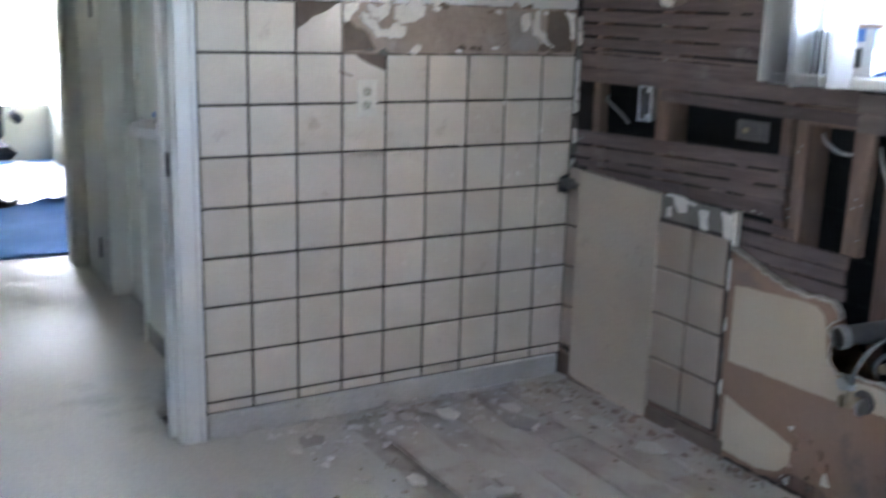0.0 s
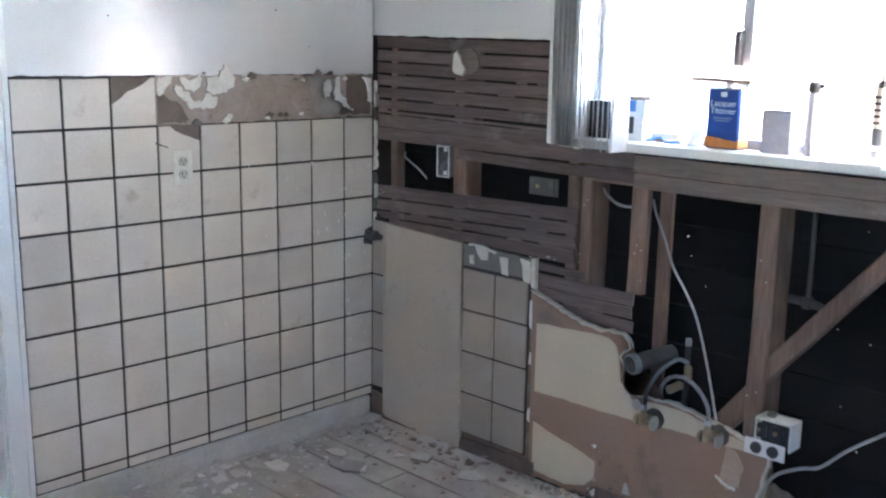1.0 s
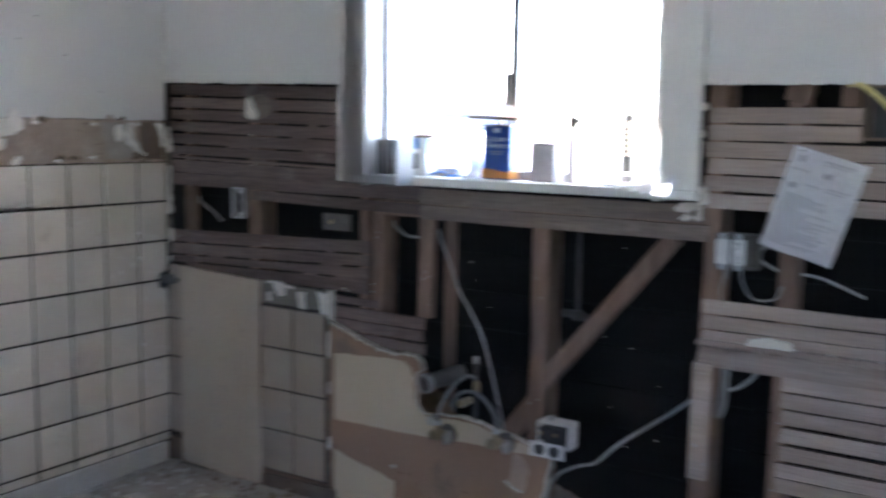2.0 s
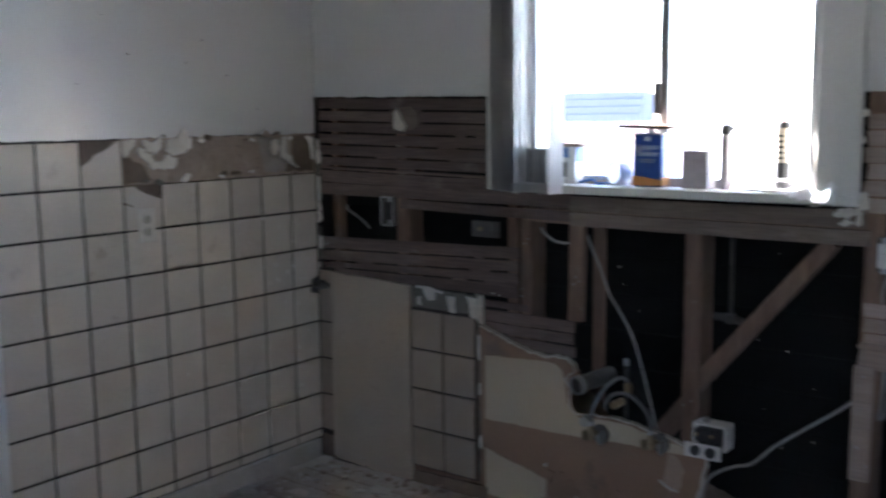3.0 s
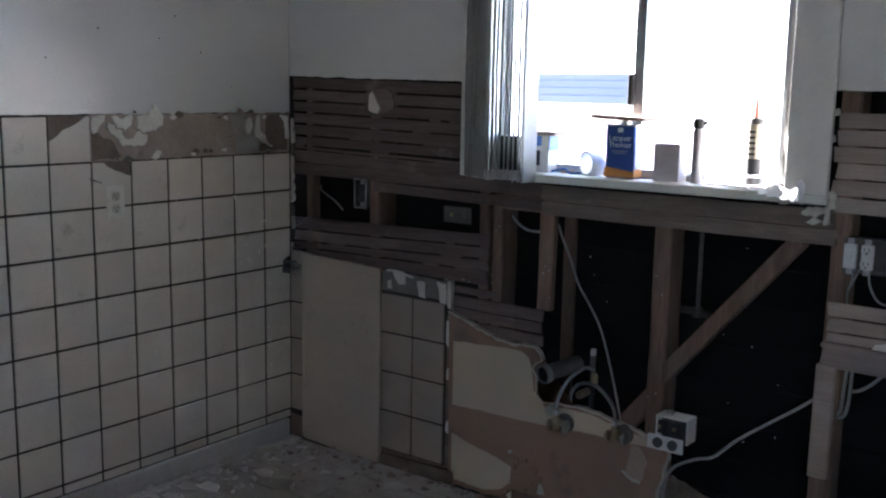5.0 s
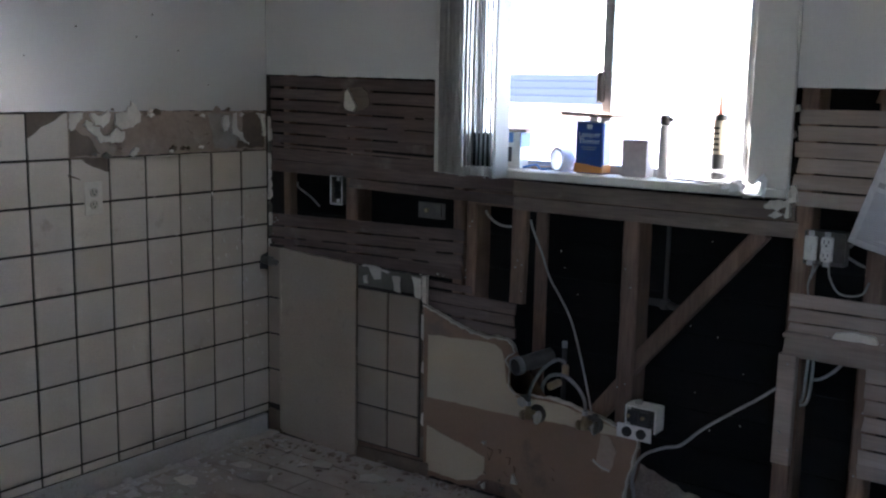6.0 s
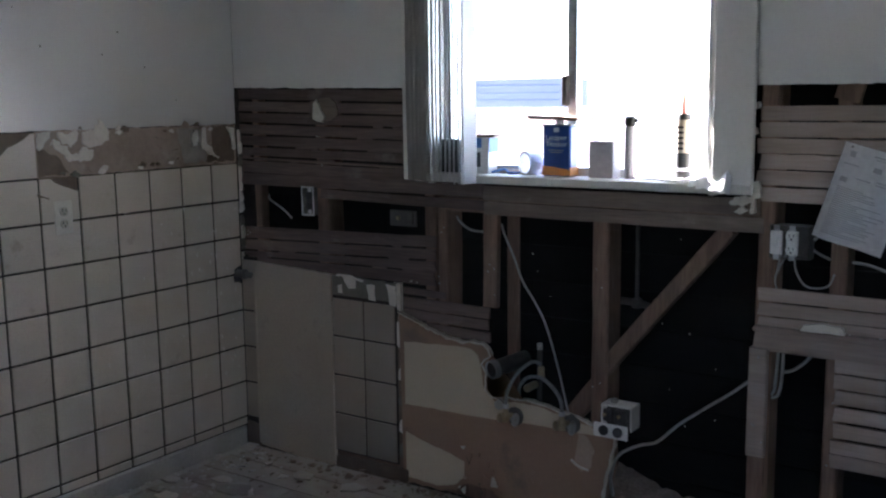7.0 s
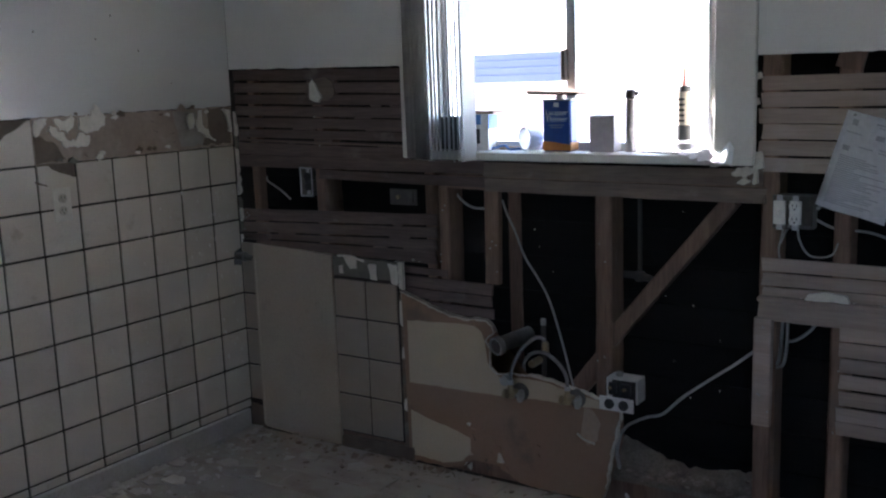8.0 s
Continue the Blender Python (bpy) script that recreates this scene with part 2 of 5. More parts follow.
def box(x0, x1, y0, y1, z0, z1, bev=0.0, bm=None):
    bm = bm or bmesh.new()
    r = bmesh.ops.create_cube(bm, size=1)
    for v in r["verts"]:
        v.co = Vector(((x0 + x1) / 2 + v.co.x * (x1 - x0), (y0 + y1) / 2 + v.co.y * (y1 - y0), (z0 + z1) / 2 + v.co.z * (z1 - z0)))
    if bev:
        edges = list({e for v in r["verts"] for e in v.link_edges})
        bmesh.ops.bevel(bm, geom=edges, offset=bev, segments=1, affect="EDGES")
    return bm


def bar(p0, p1, wide, deep, wob=0.002, step=0.06, up=None, bm=None, seed=0.0, ragged=0.0):
    """A rough-sawn bar from p0 to p1; wide lies across it in the wall's plane, deep along y."""
    bm = bm or bmesh.new()
    p0, p1 = Vector(p0), Vector(p1)
    way = p1 - p0
    n = max(2, int(way.length / step))
    d = way.normalized()
    deepv = Vector((0, 1, 0))
    if up is not None:
        deepv = Vector(up)
    widev = d.cross(deepv).normalized()
    c = min(wide, deep) * 0.12
    prof = [(-wide / 2 + c, -deep / 2), (wide / 2 - c, -deep / 2), (wide / 2, -deep / 2 + c), (wide / 2, deep / 2), (-wide / 2, deep / 2), (-wide / 2, -deep / 2 + c)]
    rings = []
    for i in range(n + 1):
        q = p0 + way * (i / n)
        ring = []
        for j, (a, b) in enumerate(prof):
            s = noise.noise(Vector((q.x * 9 + seed, q.z * 9 + (3 if a > 0 else 11), q.y * 7 + seed * 3)))
            s2 = noise.noise(Vector((q.x * 5 + seed * 2, q.z * 5 + 40, seed)))
            e = 0.0
            if ragged and i in (0, n):
                e = ragged * noise.noise(Vector((a * 90 + seed, b * 60, i + seed)))
            ring.append(bm.verts.new(q + widev * (a + (wob * s if abs(a) > c else 0)) + deepv * (b + wob * 0.8 * s2) + d * e))
        rings.append(ring)
    for r0, r1 in zip(rings, rings[1:]):
        for j in range(6):
            k = (j + 1) % 6
            bm.faces.new((r0[j], r0[k], r1[k], r1[j]))
    bm.faces.new(list(reversed(rings[0])))
    bm.faces.new(rings[-1])
    bmesh.ops.recalc_face_normals(bm, faces=bm.faces)
    return bm


def tube(points, r, sides=10, bm=None, cap=True, smoothing=6):
    """A round tube along a smooth curve through the points."""
    bm = bm or bmesh.new()
    P = [Vector(p) for p in points]
    path = []
    for i in range(len(P) - 1):
        a, b, c, d = P[max(i - 1, 0)], P[i], P[i + 1], P[min(i + 2, len(P) - 1)]
        m = smoothing if len(P) > 2 else 1
        for j in range(m):
            t = j / m
            path.append(0.5 * ((2 * b) + (c - a) * t + (2 * a - 5 * b + 4 * c - d) * t * t + (3 * b - a - 3 * c + d) * t ** 3))
    path.append(P[-1])
    side = None
    rings = []
    for i, q in enumerate(path):
        d = (path[min(i + 1, len(path) - 1)] - path[max(i - 1, 0)]).normalized()
        if side is None:
            side = d.orthogonal().normalized()
        side = (side - d * side.dot(d)).normalized()
        other = d.cross(side)
        rr = r[i * (len(r) - 1) // max(1, len(path) - 1)] if isinstance(r, (list, tuple)) else r
        rings.append([bm.verts.new(q + (side * math.cos(2 * math.pi * k / sides) + other * math.sin(2 * math.pi * k / sides)) * rr) for k in range(sides)])
    for r0, r1 in zip(rings, rings[1:]):
        for k in range(sides):
            bm.faces.new((r0[k], r0[(k + 1) % sides], r1[(k + 1) % sides], r1[k]))
    if cap:
        bm.faces.new(list(reversed(rings[0])))
        bm.faces.new(rings[-1])
    bmesh.ops.recalc_face_normals(bm, faces=bm.faces)
    return bm


def lathe(profile, at, axis="z", sides=24, bm=None):
    """A turned shape: profile rows of (radius, height)."""
    bm = bm or bmesh.new()
    rings = []
    turn = {"z": Matrix.Identity(3), "y": Matrix.Rotation(radians(90), 3, "X"), "x": Matrix.Rotation(radians(90), 3, "Y")}[axis]
    for r, h in profile:
        rings.append([bm.verts.new(Vector(at) + turn @ Vector((r * math.cos(2 * math.pi * k / sides), r * math.sin(2 * math.pi * k / sides), h))) for k in range(sides)])
    for r0, r1 in zip(rings, rings[1:]):
        for k in range(sides):
            bm.faces.new((r0[k], r0[(k + 1) % sides], r1[(k + 1) % sides], r1[k]))
    if profile[0][0] > 1e-5:
        bm.faces.new(list(reversed(rings[0])))
    if profile[-1][0] > 1e-5:
        bm.faces.new(rings[-1])
    bmesh.ops.remove_doubles(bm, verts=bm.verts, dist=1e-6)
    bmesh.ops.recalc_face_normals(bm, faces=bm.faces)
    return bm


def torn(points, rough, step=0.012, seed=0.0, keep=()):
    """A closed outline through corner points with ragged sides; sides in keep stay straight."""
    out = []
    for i, (a, b) in enumerate(zip(points, points[1:] + points[:1])):
        a, b = Vector(a), Vector(b)
        n = 1 if i in keep else max(1, int((b - a).length / step))
        nrm = Vector((-(b - a).y, (b - a).x)).normalized()
        for j in range(n):
            q = a + (b - a) * (j / n)
            s = noise.noise(Vector((q.x * 30 + seed, q.y * 30, seed))) + 0.6 * noise.noise(Vector((q.x * 95, q.y * 95 + seed, 5)))
            out.append(q + nrm * (rough * s if (j or (i not in keep and i - 1 not in keep)) else 0))
    return out


def slab(outline, plane, lo, hi, bm=None):
    """A flat plate with the outline: plane "y" reads it as x, z and spans y from lo to hi; "x" as y, z; "z" as x, y."""
    bm = bm or bmesh.new()
    put = {"y": lambda p, d: (p[0], d, p[1]), "x": lambda p, d: (d, p[0], p[1]), "z": lambda p, d: (p[0], p[1], d)}[plane]
    a = [bm.verts.new(put(p, lo)) for p in outline]
    b = [bm.verts.new(put(p, hi)) for p in outline]
    n = len(a)
    fa = bm.faces.new(a)
    fb = bm.faces.new(list(reversed(b)))
    for i in range(n):
        bm.faces.new((a[i], b[i], b[(i + 1) % n], a[(i + 1) % n]))
    bmesh.ops.triangulate(bm, faces=[fa, fb])
    bmesh.ops.recalc_face_normals(bm, faces=bm.faces)
    return bm


def chunk(at, size, flat, seed, bm):
    """An angular crumb of plaster."""
    rng = random.Random(seed)
    pts = [bm.verts.new(Vector(at) + Vector((rng.uniform(-1, 1) * size, rng.uniform(-1, 1) * size, rng.uniform(0, 1) * size * flat))) for _ in range(9)]
    r = bmesh.ops.convex_hull(bm, input=pts)
    bmesh.ops.delete(bm, geom=[v for v in r["geom_interior"] if isinstance(v, bmesh.types.BMVert)], context="VERTS")


# ---- large structure ----
P, Z0, C1 = 0.1524, 0.12, -0.14
ROOM_X, ROOM_Y, ROOM_Z = 5.0, -4.7, 2.44

# outside ground, one sheet to the horizon
tagged(part("ground", box(-600, 600, -600, 800, -0.6, -0.45), CONCRETE), "pale sunlit concrete yard outside the house", "ground", kind="structure")
# floor slab under the house
subfloor = tagged(part("floor", box(-0.3, ROOM_X + 0.2, ROOM_Y - 0.2, 0.2, -0.3, -0.021), GROUT), "stripped kitchen floor with bare planks and worn grey vinyl", "floor", kind="structure")
tagged(part("hall_floor", box(-7.2, -0.3, -4.2, 0.0, -0.3, 0.002, 0), VINYL), "worn beige vinyl hall floor", "floor", kind="structure")


def patch_edge(x, y):
    """Above zero where the vinyl has been torn off the planks."""
    e = y + 0.93 + 0.13 * noise.noise(Vector((x * 2.2, y * 2.2, 3))) + 0.05 * noise.noise(Vector((x * 9, y * 9, 8))) + 0.02 * noise.noise(Vector((x * 31, y * 31, 1)))
    e2 = 0.9 * (x - 0.06 + 0.05 * noise.noise(Vector((y * 6, 2, 7))))
    return min(e, e2)


bm = bmesh.new()
cell, grid = 0.025, {}
for i in range(0, 140):
    for j in range(0, 60):
        x, y = i * cell, -1.5 + j * cell
        if y > -0.001 or patch_edge(x + cell / 2, y + cell / 2) > 0:
            continue
        quad = []
        for a, b in ((0, 0), (1, 0), (1, 1), (0, 1)):
            key = (i + a, j + b)
            if key not in grid:
                px, py = key[0] * cell, -1.5 + key[1] * cell
                e = patch_edge(px, py)
                if e > 0 and px > 0.001:
                    py -= min(e, cell)
                grid[key] = bm.verts.new((px, py, 0.004 + (0.004 * max(0, 1 + e * 12) if e < 0.02 else 0.004)))
            quad.append(grid[key])
        bm.faces.new(quad)
for x0, x1, y0, y1 in ((0, 3.5, ROOM_Y, -1.5), (3.5, ROOM_X, ROOM_Y, 0), (-0.3, 0, -2.4, -1.44)):
    bm.faces.new([bm.verts.new(p) for p in ((x0, y0, 0.004), (x1, y0, 0.004), (x1, y1, 0.004), (x0, y1, 0.004))])
bmesh.ops.recalc_face_normals(bm, faces=bm.faces)
part("vinyl_sheet", bm, VINYL, subfloor, "worn grey-beige vinyl with a torn edge", smooth=True)

# west wall: tiled below, painted above
west = thing("wall_west", (0, -0.7, 0), "kitchen wall tiled in cream ceramic below white paint", "wall", kind="structure")
part("wall_core", box(-0.13, -0.006, -1.36, 0.13, 0, ROOM_Z), GROUT, west)
part("painted_plaster", slab(torn([(-1.36, 1.3435), (0.0, 1.3435), (0.0, ROOM_Z), (-1.36, ROOM_Z)], 0.004, seed=2, keep=(1, 2, 3)), "x", -0.006, -0.0015), PAINT, west, "white semi-gloss painted plaster")
part("bare_patch", slab(torn([(C1 - 5 * P, 1.187), (0.0, 1.187), (0.0, 1.342), (C1 - 5 * P, 1.342)], 0.003, seed=5, keep=(1, 3)), "x", -0.006, -0.0042), ADHESIVE, west, "bare brown plaster where tiles came off")
part("dark_patch", slab(torn([(-0.165, 1.20), (-0.02, 1.195), (-0.01, 1.338), (-0.13, 1.34), (-0.125, 1.26)], 0.01, seed=9), "x", -0.0042, -0.0030), ADH_DARK, west, "dark scraped plaster")
part("dark_patch", slab(torn([(C1 - 5 * P + 0.004, 1.19), (-0.78, 1.2), (-0.83, 1.26), (C1 - 5 * P + 0.004, 1.29)], 0.008, seed=19, keep=(3,)), "x", -0.0042, -0.0030), ADH_DARK, west, "dark scraped plaster")
part("dark_patch", slab(torn([(C1 - 5 * P, 1.187), (C1 - 4 * P - 0.003, 1.187), (C1 - 4 * P - 0.003, 1.135), (C1 - 5 * P + 0.05, 1.17)], 0.005, seed=29, keep=(1,)), "x", -0.0058, -0.0040), ADH_DARK, west, "dark scraped plaster")
part("grey_patch", slab(torn([(-0.27, 1.2), (-0.16, 1.2), (-0.17, 1.33), (-0.3, 1.335)], 0.012, seed=13), "x", -0.0042, -0.0034), SMEAR, west, "grey scraped plaster")
for seed, pts in ((3, [(-0.852, 1.30), (-0.83, 1.316), (-0.80, 1.292), (-0.775, 1.262), (-0.742, 1.262), (-0.72, 1.278), (-0.682, 1.272), (-0.69, 1.245), (-0.744, 1.234), (-0.785, 1.24), (-0.81, 1.268)]),
                  (4, [(-0.896, 1.338), (-0.896, 1.284), (-0.851, 1.316), (-0.845, 1.338)]),
                  (6, [(-0.72, 1.336), (-0.722, 1.30), (-0.684, 1.277), (-0.636, 1.295), (-0.607, 1.335), (-0.628, 1.358), (-0.651, 1.375), (-0.668, 1.345)]),
                  (7, [(-0.82, 1.336), (-0.80, 1.298), (-0.772, 1.285), (-0.748, 1.302), (-0.752, 1.336)]),
                  (8, [(-0.244, 1.296), (-0.216, 1.323), (-0.201, 1.284), (-0.231, 1.263)]),
                  (9, [(-0.185, 1.334), (-0.166, 1.336), (-0.172, 1.285), (-0.13, 1.24), (-0.10, 1.213), (-0.14, 1.228), (-0.186, 1.256)]),
                  (10, [(-0.055, 1.335), (-0.02, 1.33), (-0.016, 1.24), (-0.034, 1.3)])):
    part("plaster_remnant", slab(torn(pts, 0.013, 0.0045, seed), "x", -0.0042, 0.002 + 0.0004 * seed), PLASTER, west, "ragged white plaster left on the wall")

part("crack", slab(torn([(-0.912, 1.137), (-0.87, 1.120), (-0.868, 1.114), (-0.912, 1.128)], 0.002, 0.008, 77), "x", -0.001, 0.0008), ADH_DARK, west, "dark crack in the broken tile")

# window wall: stripped to lath, studs and black paper
north = thing("wall_north", (2.2, 0.06, 0), "window wall stripped to wooden lath and studs", "wall", kind="structure")
WX0, WX1, WZ0, WZ1 = 0.965, 1.957, 1.165, 2.18
bm = box(-0.2, WX0, 0.128, 0.17, -0.25, ROOM_Z)
box(WX1, ROOM_X, 0.128, 0.17, -0.25, ROOM_Z, bm=bm)
box(WX0, WX1, 0.128, 0.17, -0.25, WZ0 - 0.02, bm=bm)
box(WX0, WX1, 0.128, 0.17, WZ1, ROOM_Z, bm=bm)
part("sheathing", bm, SHEATH, north, "black building paper over dark sheathing boards")
part("outer_stucco", box(-0.2, WX0, 0.172, 0.2, -0.4, ROOM_Z + 0.2, bm=box(WX1, ROOM_X, 0.172, 0.2, -0.4, ROOM_Z + 0.2, bm=box(WX0, WX1, 0.172, 0.2, -0.4, WZ0 - 0.02, bm=box(WX0, WX1, 0.172, 0.2, WZ1, ROOM_Z + 0.2)))), STUCCO, north)
for i in range(9):
    z = 0.12 + i * 0.125
    part("sheathing_board", bar((-0.1, 0.124, z), (4.9, 0.124, z + 0.004), 0.117, 0.008, 0.0015, 0.25, seed=i * 3.1), SHEATH, north)
part("painted_plaster", slab(torn([(0.0, 1.486), (0.86, 1.474), (0.86, ROOM_Z), (0.0, ROOM_Z)], 0.003, seed=31, keep=(1, 2, 3)), "y", 0.0, 0.019), PAINT_FLAT, north, "white painted plaster above the lath")
part("painted_plaster", slab(torn([(2.092, 1.462), (3.3, 1.454), (3.3, ROOM_Z), (2.092, ROOM_Z)], 0.003, seed=37, keep=(1, 2, 3)), "y", 0.0, 0.019), PAINT_FLAT, north, "white painted plaster above the lath")
part("painted_plaster", box(0.86, 2.092, 0.0, 0.019, WZ1 + 0.09, ROOM_Z), PAINT_FLAT, north)
part("painted_plaster", box(3.3, ROOM_X, 0.0, 0.1, 0, ROOM_Z), PAINT_FLAT, north)

LF = 0.020  # face of the lath


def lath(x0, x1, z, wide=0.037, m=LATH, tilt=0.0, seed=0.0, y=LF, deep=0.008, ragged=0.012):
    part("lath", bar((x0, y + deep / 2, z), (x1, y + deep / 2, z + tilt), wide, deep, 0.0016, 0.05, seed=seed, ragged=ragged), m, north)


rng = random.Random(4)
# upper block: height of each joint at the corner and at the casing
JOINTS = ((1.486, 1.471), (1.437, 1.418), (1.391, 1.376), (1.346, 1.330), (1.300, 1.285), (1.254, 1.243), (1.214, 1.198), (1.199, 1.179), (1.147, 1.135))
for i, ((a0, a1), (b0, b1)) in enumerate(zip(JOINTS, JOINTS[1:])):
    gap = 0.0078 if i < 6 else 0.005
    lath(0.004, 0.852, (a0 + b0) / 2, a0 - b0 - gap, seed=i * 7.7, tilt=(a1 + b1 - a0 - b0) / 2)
# grey plaster keys that still fill the joints in places
for i, x0, x1 in ((1, 0.39, 0.52), (2, 0.37, 0.53), (3, 0.68, 0.73), (3, 0.77, 0.85), (4, 0.60, 0.69), (5, 0.30, 0.42), (5, 0.66, 0.85), (6, 0.01, 0.06), (6, 0.42, 0.5), (7, 0.27, 0.31), (7, 0.72, 0.85)):
    z0, z1 = (JOINTS[i][0] + (JOINTS[i][1] - JOINTS[i][0]) * x / 0.85 for x in (x0, x1))
    part("plaster_key", bar((x0, LF + 0.0045, z0), (x1, LF + 0.0045, z1), 0.009, 0.006, 0.0025, 0.012, seed=i * 3 + x0, ragged=0.02), LATH, north)
lath(0.004, 1.16, 1.122, 0.046, seed=72, tilt=-0.003)
lath(1.162, 2.11, 1.112, 0.05, LATH_M, seed=73, tilt=-0.003)
lath(0.42, 1.17, 1.078, 0.036, seed=74, tilt=-0.012)
lath(1.165, 2.115, 1.060, 0.046, LATH_M, seed=75, tilt=-0.004, deep=0.012)
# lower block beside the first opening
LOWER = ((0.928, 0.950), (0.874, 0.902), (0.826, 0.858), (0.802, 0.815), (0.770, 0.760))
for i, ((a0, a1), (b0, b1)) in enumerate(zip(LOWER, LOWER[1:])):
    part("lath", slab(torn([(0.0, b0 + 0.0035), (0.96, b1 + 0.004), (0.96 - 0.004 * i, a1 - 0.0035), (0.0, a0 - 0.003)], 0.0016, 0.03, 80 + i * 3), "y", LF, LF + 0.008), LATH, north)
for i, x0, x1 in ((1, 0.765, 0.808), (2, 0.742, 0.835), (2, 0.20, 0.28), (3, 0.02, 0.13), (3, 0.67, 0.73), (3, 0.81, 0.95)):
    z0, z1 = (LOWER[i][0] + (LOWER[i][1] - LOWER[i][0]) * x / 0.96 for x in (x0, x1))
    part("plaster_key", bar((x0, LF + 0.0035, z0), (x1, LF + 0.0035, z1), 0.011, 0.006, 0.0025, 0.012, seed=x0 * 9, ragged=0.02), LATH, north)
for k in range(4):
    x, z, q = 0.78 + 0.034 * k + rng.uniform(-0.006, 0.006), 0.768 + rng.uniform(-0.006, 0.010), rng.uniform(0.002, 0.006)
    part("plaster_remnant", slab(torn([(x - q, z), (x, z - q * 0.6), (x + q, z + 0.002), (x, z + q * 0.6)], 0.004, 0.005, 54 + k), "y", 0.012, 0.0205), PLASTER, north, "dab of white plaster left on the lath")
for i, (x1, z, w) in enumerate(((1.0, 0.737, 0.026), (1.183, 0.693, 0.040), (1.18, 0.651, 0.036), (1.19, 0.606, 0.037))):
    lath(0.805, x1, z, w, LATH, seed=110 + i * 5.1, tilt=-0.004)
# plaster scabs on the lath
part("plaster_remnant", slab(torn([(0.408, 1.362), (0.452, 1.348), (0.464, 1.372), (0.442, 1.392), (0.438, 1.415), (0.425, 1.432), (0.408, 1.42)], 0.008, 0.007, 51), "y", 0.008, 0.021), PLASTER, north, "dab of white plaster left on the lath")
part("plaster_remnant", slab(torn([(0.395, 1.375), (0.44, 1.352), (0.49, 1.354), (0.52, 1.378), (0.52, 1.42), (0.488, 1.442), (0.43, 1.44), (0.40, 1.42)], 0.008, 0.012, 52), "y", 0.0165, 0.021), LATH_M, north, "thin grey plaster skim on the lath")
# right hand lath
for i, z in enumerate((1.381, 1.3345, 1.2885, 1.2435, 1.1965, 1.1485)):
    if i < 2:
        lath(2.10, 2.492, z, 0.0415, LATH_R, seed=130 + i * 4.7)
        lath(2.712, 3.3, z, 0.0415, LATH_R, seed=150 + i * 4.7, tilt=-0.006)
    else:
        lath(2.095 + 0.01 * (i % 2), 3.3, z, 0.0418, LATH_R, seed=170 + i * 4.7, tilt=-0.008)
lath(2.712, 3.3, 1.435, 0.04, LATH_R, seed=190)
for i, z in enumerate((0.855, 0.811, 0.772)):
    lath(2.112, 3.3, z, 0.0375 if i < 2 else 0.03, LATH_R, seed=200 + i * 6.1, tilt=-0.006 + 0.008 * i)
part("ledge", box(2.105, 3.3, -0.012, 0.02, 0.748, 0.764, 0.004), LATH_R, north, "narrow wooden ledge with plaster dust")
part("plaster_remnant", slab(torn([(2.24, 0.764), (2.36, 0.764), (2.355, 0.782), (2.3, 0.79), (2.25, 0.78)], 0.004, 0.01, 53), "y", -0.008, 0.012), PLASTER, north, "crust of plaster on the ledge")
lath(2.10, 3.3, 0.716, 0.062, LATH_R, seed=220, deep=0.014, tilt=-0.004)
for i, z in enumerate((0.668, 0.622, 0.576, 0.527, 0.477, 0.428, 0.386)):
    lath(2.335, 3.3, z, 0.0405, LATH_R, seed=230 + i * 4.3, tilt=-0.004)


def stud(x0, x1, z0, z1, y0=0.029, y1=0.122, seed=0.0, label=""):
    part("stud", bar(((x0 + x1) / 2, (y0 + y1) / 2, z0), ((x0 + x1) / 2, (y0 + y1) / 2, z1), x1 - x0, y1 - y0, 0.002, 0.08, seed=seed), STUD, north, label)


stud(0.012, 0.05, 0, 2.4, seed=1, y0=0.08)
stud(0.395, 0.452, 0.0, 2.4, seed=2)
stud(0.885, 0.93, 0.0, 1.13, seed=3, y0=0.06)
stud(0.966, 1.008, 0.0, 1.045, seed=4, y0=0.026)
stud(1.205, 1.25, 0.0, 1.045, seed=5, y0=0.108)
part("stud", bar((1.183, 0.033, 0.712), (1.188, 0.033, 1.046), 0.056, 0.024, 0.002, 0.05, seed=6), STUD, north, "short wood strip nailed on the stud")
stud(1.572, 1.630, 0.0, 1.045, seed=7, y0=0.022)
stud(2.10, 2.152, 0.0, 2.4, seed=8, y0=0.03)
part("stud", bar((2.118, 0.022, 0.36), (2.119, 0.022, 0.692), 0.054, 0.03, 0.0009, 0.11, seed=9), LATH_R, north, "pale wood block nailed on the stud")
part("stud", bar((2.121, 0.026, 0.0), (2.12, 0.026, 0.358), 0.05, 0.024, 0.0009, 0.1, seed=10), STUD, north)
stud(2.306, 2.352, 0.0, 1.5, seed=11, y0=0.029)
stud(2.69, 2.742, 0.0, 1.32, seed=12, y0=0.029)
stud(3.1, 3.15, 0, 1.5, seed=13)
part("stud", bar((2.33, 0.035, 1.415), (2.345, 0.035, 1.47), 0.07, 0.02, 0.002, 0.03, seed=14), STUD, north)
part("stud", bar((2.46, 0.035, 1.405), (2.462, 0.035, 1.475), 0.045, 0.02, 0.002, 0.03, seed=15), STUD, north)
part("stud", bar((2.125, 0.035, 1.405), (2.125, 0.035, 1.475), 0.05, 0.02, 0.002, 0.03, seed=16), STUD, north)
part("brace", bar((1.606, 0.05, 0.545), (2.012, 0.05, 1.038), 0.05, 0.04, 0.002, 0.08, seed=17), STUD, north, "diagonal let-in wooden brace")
part("brace", bar((1.40, 0.08, 0.255), (1.60, 0.08, 0.51), 0.062, 0.04, 0.002, 0.08, seed=18), STUD, north)
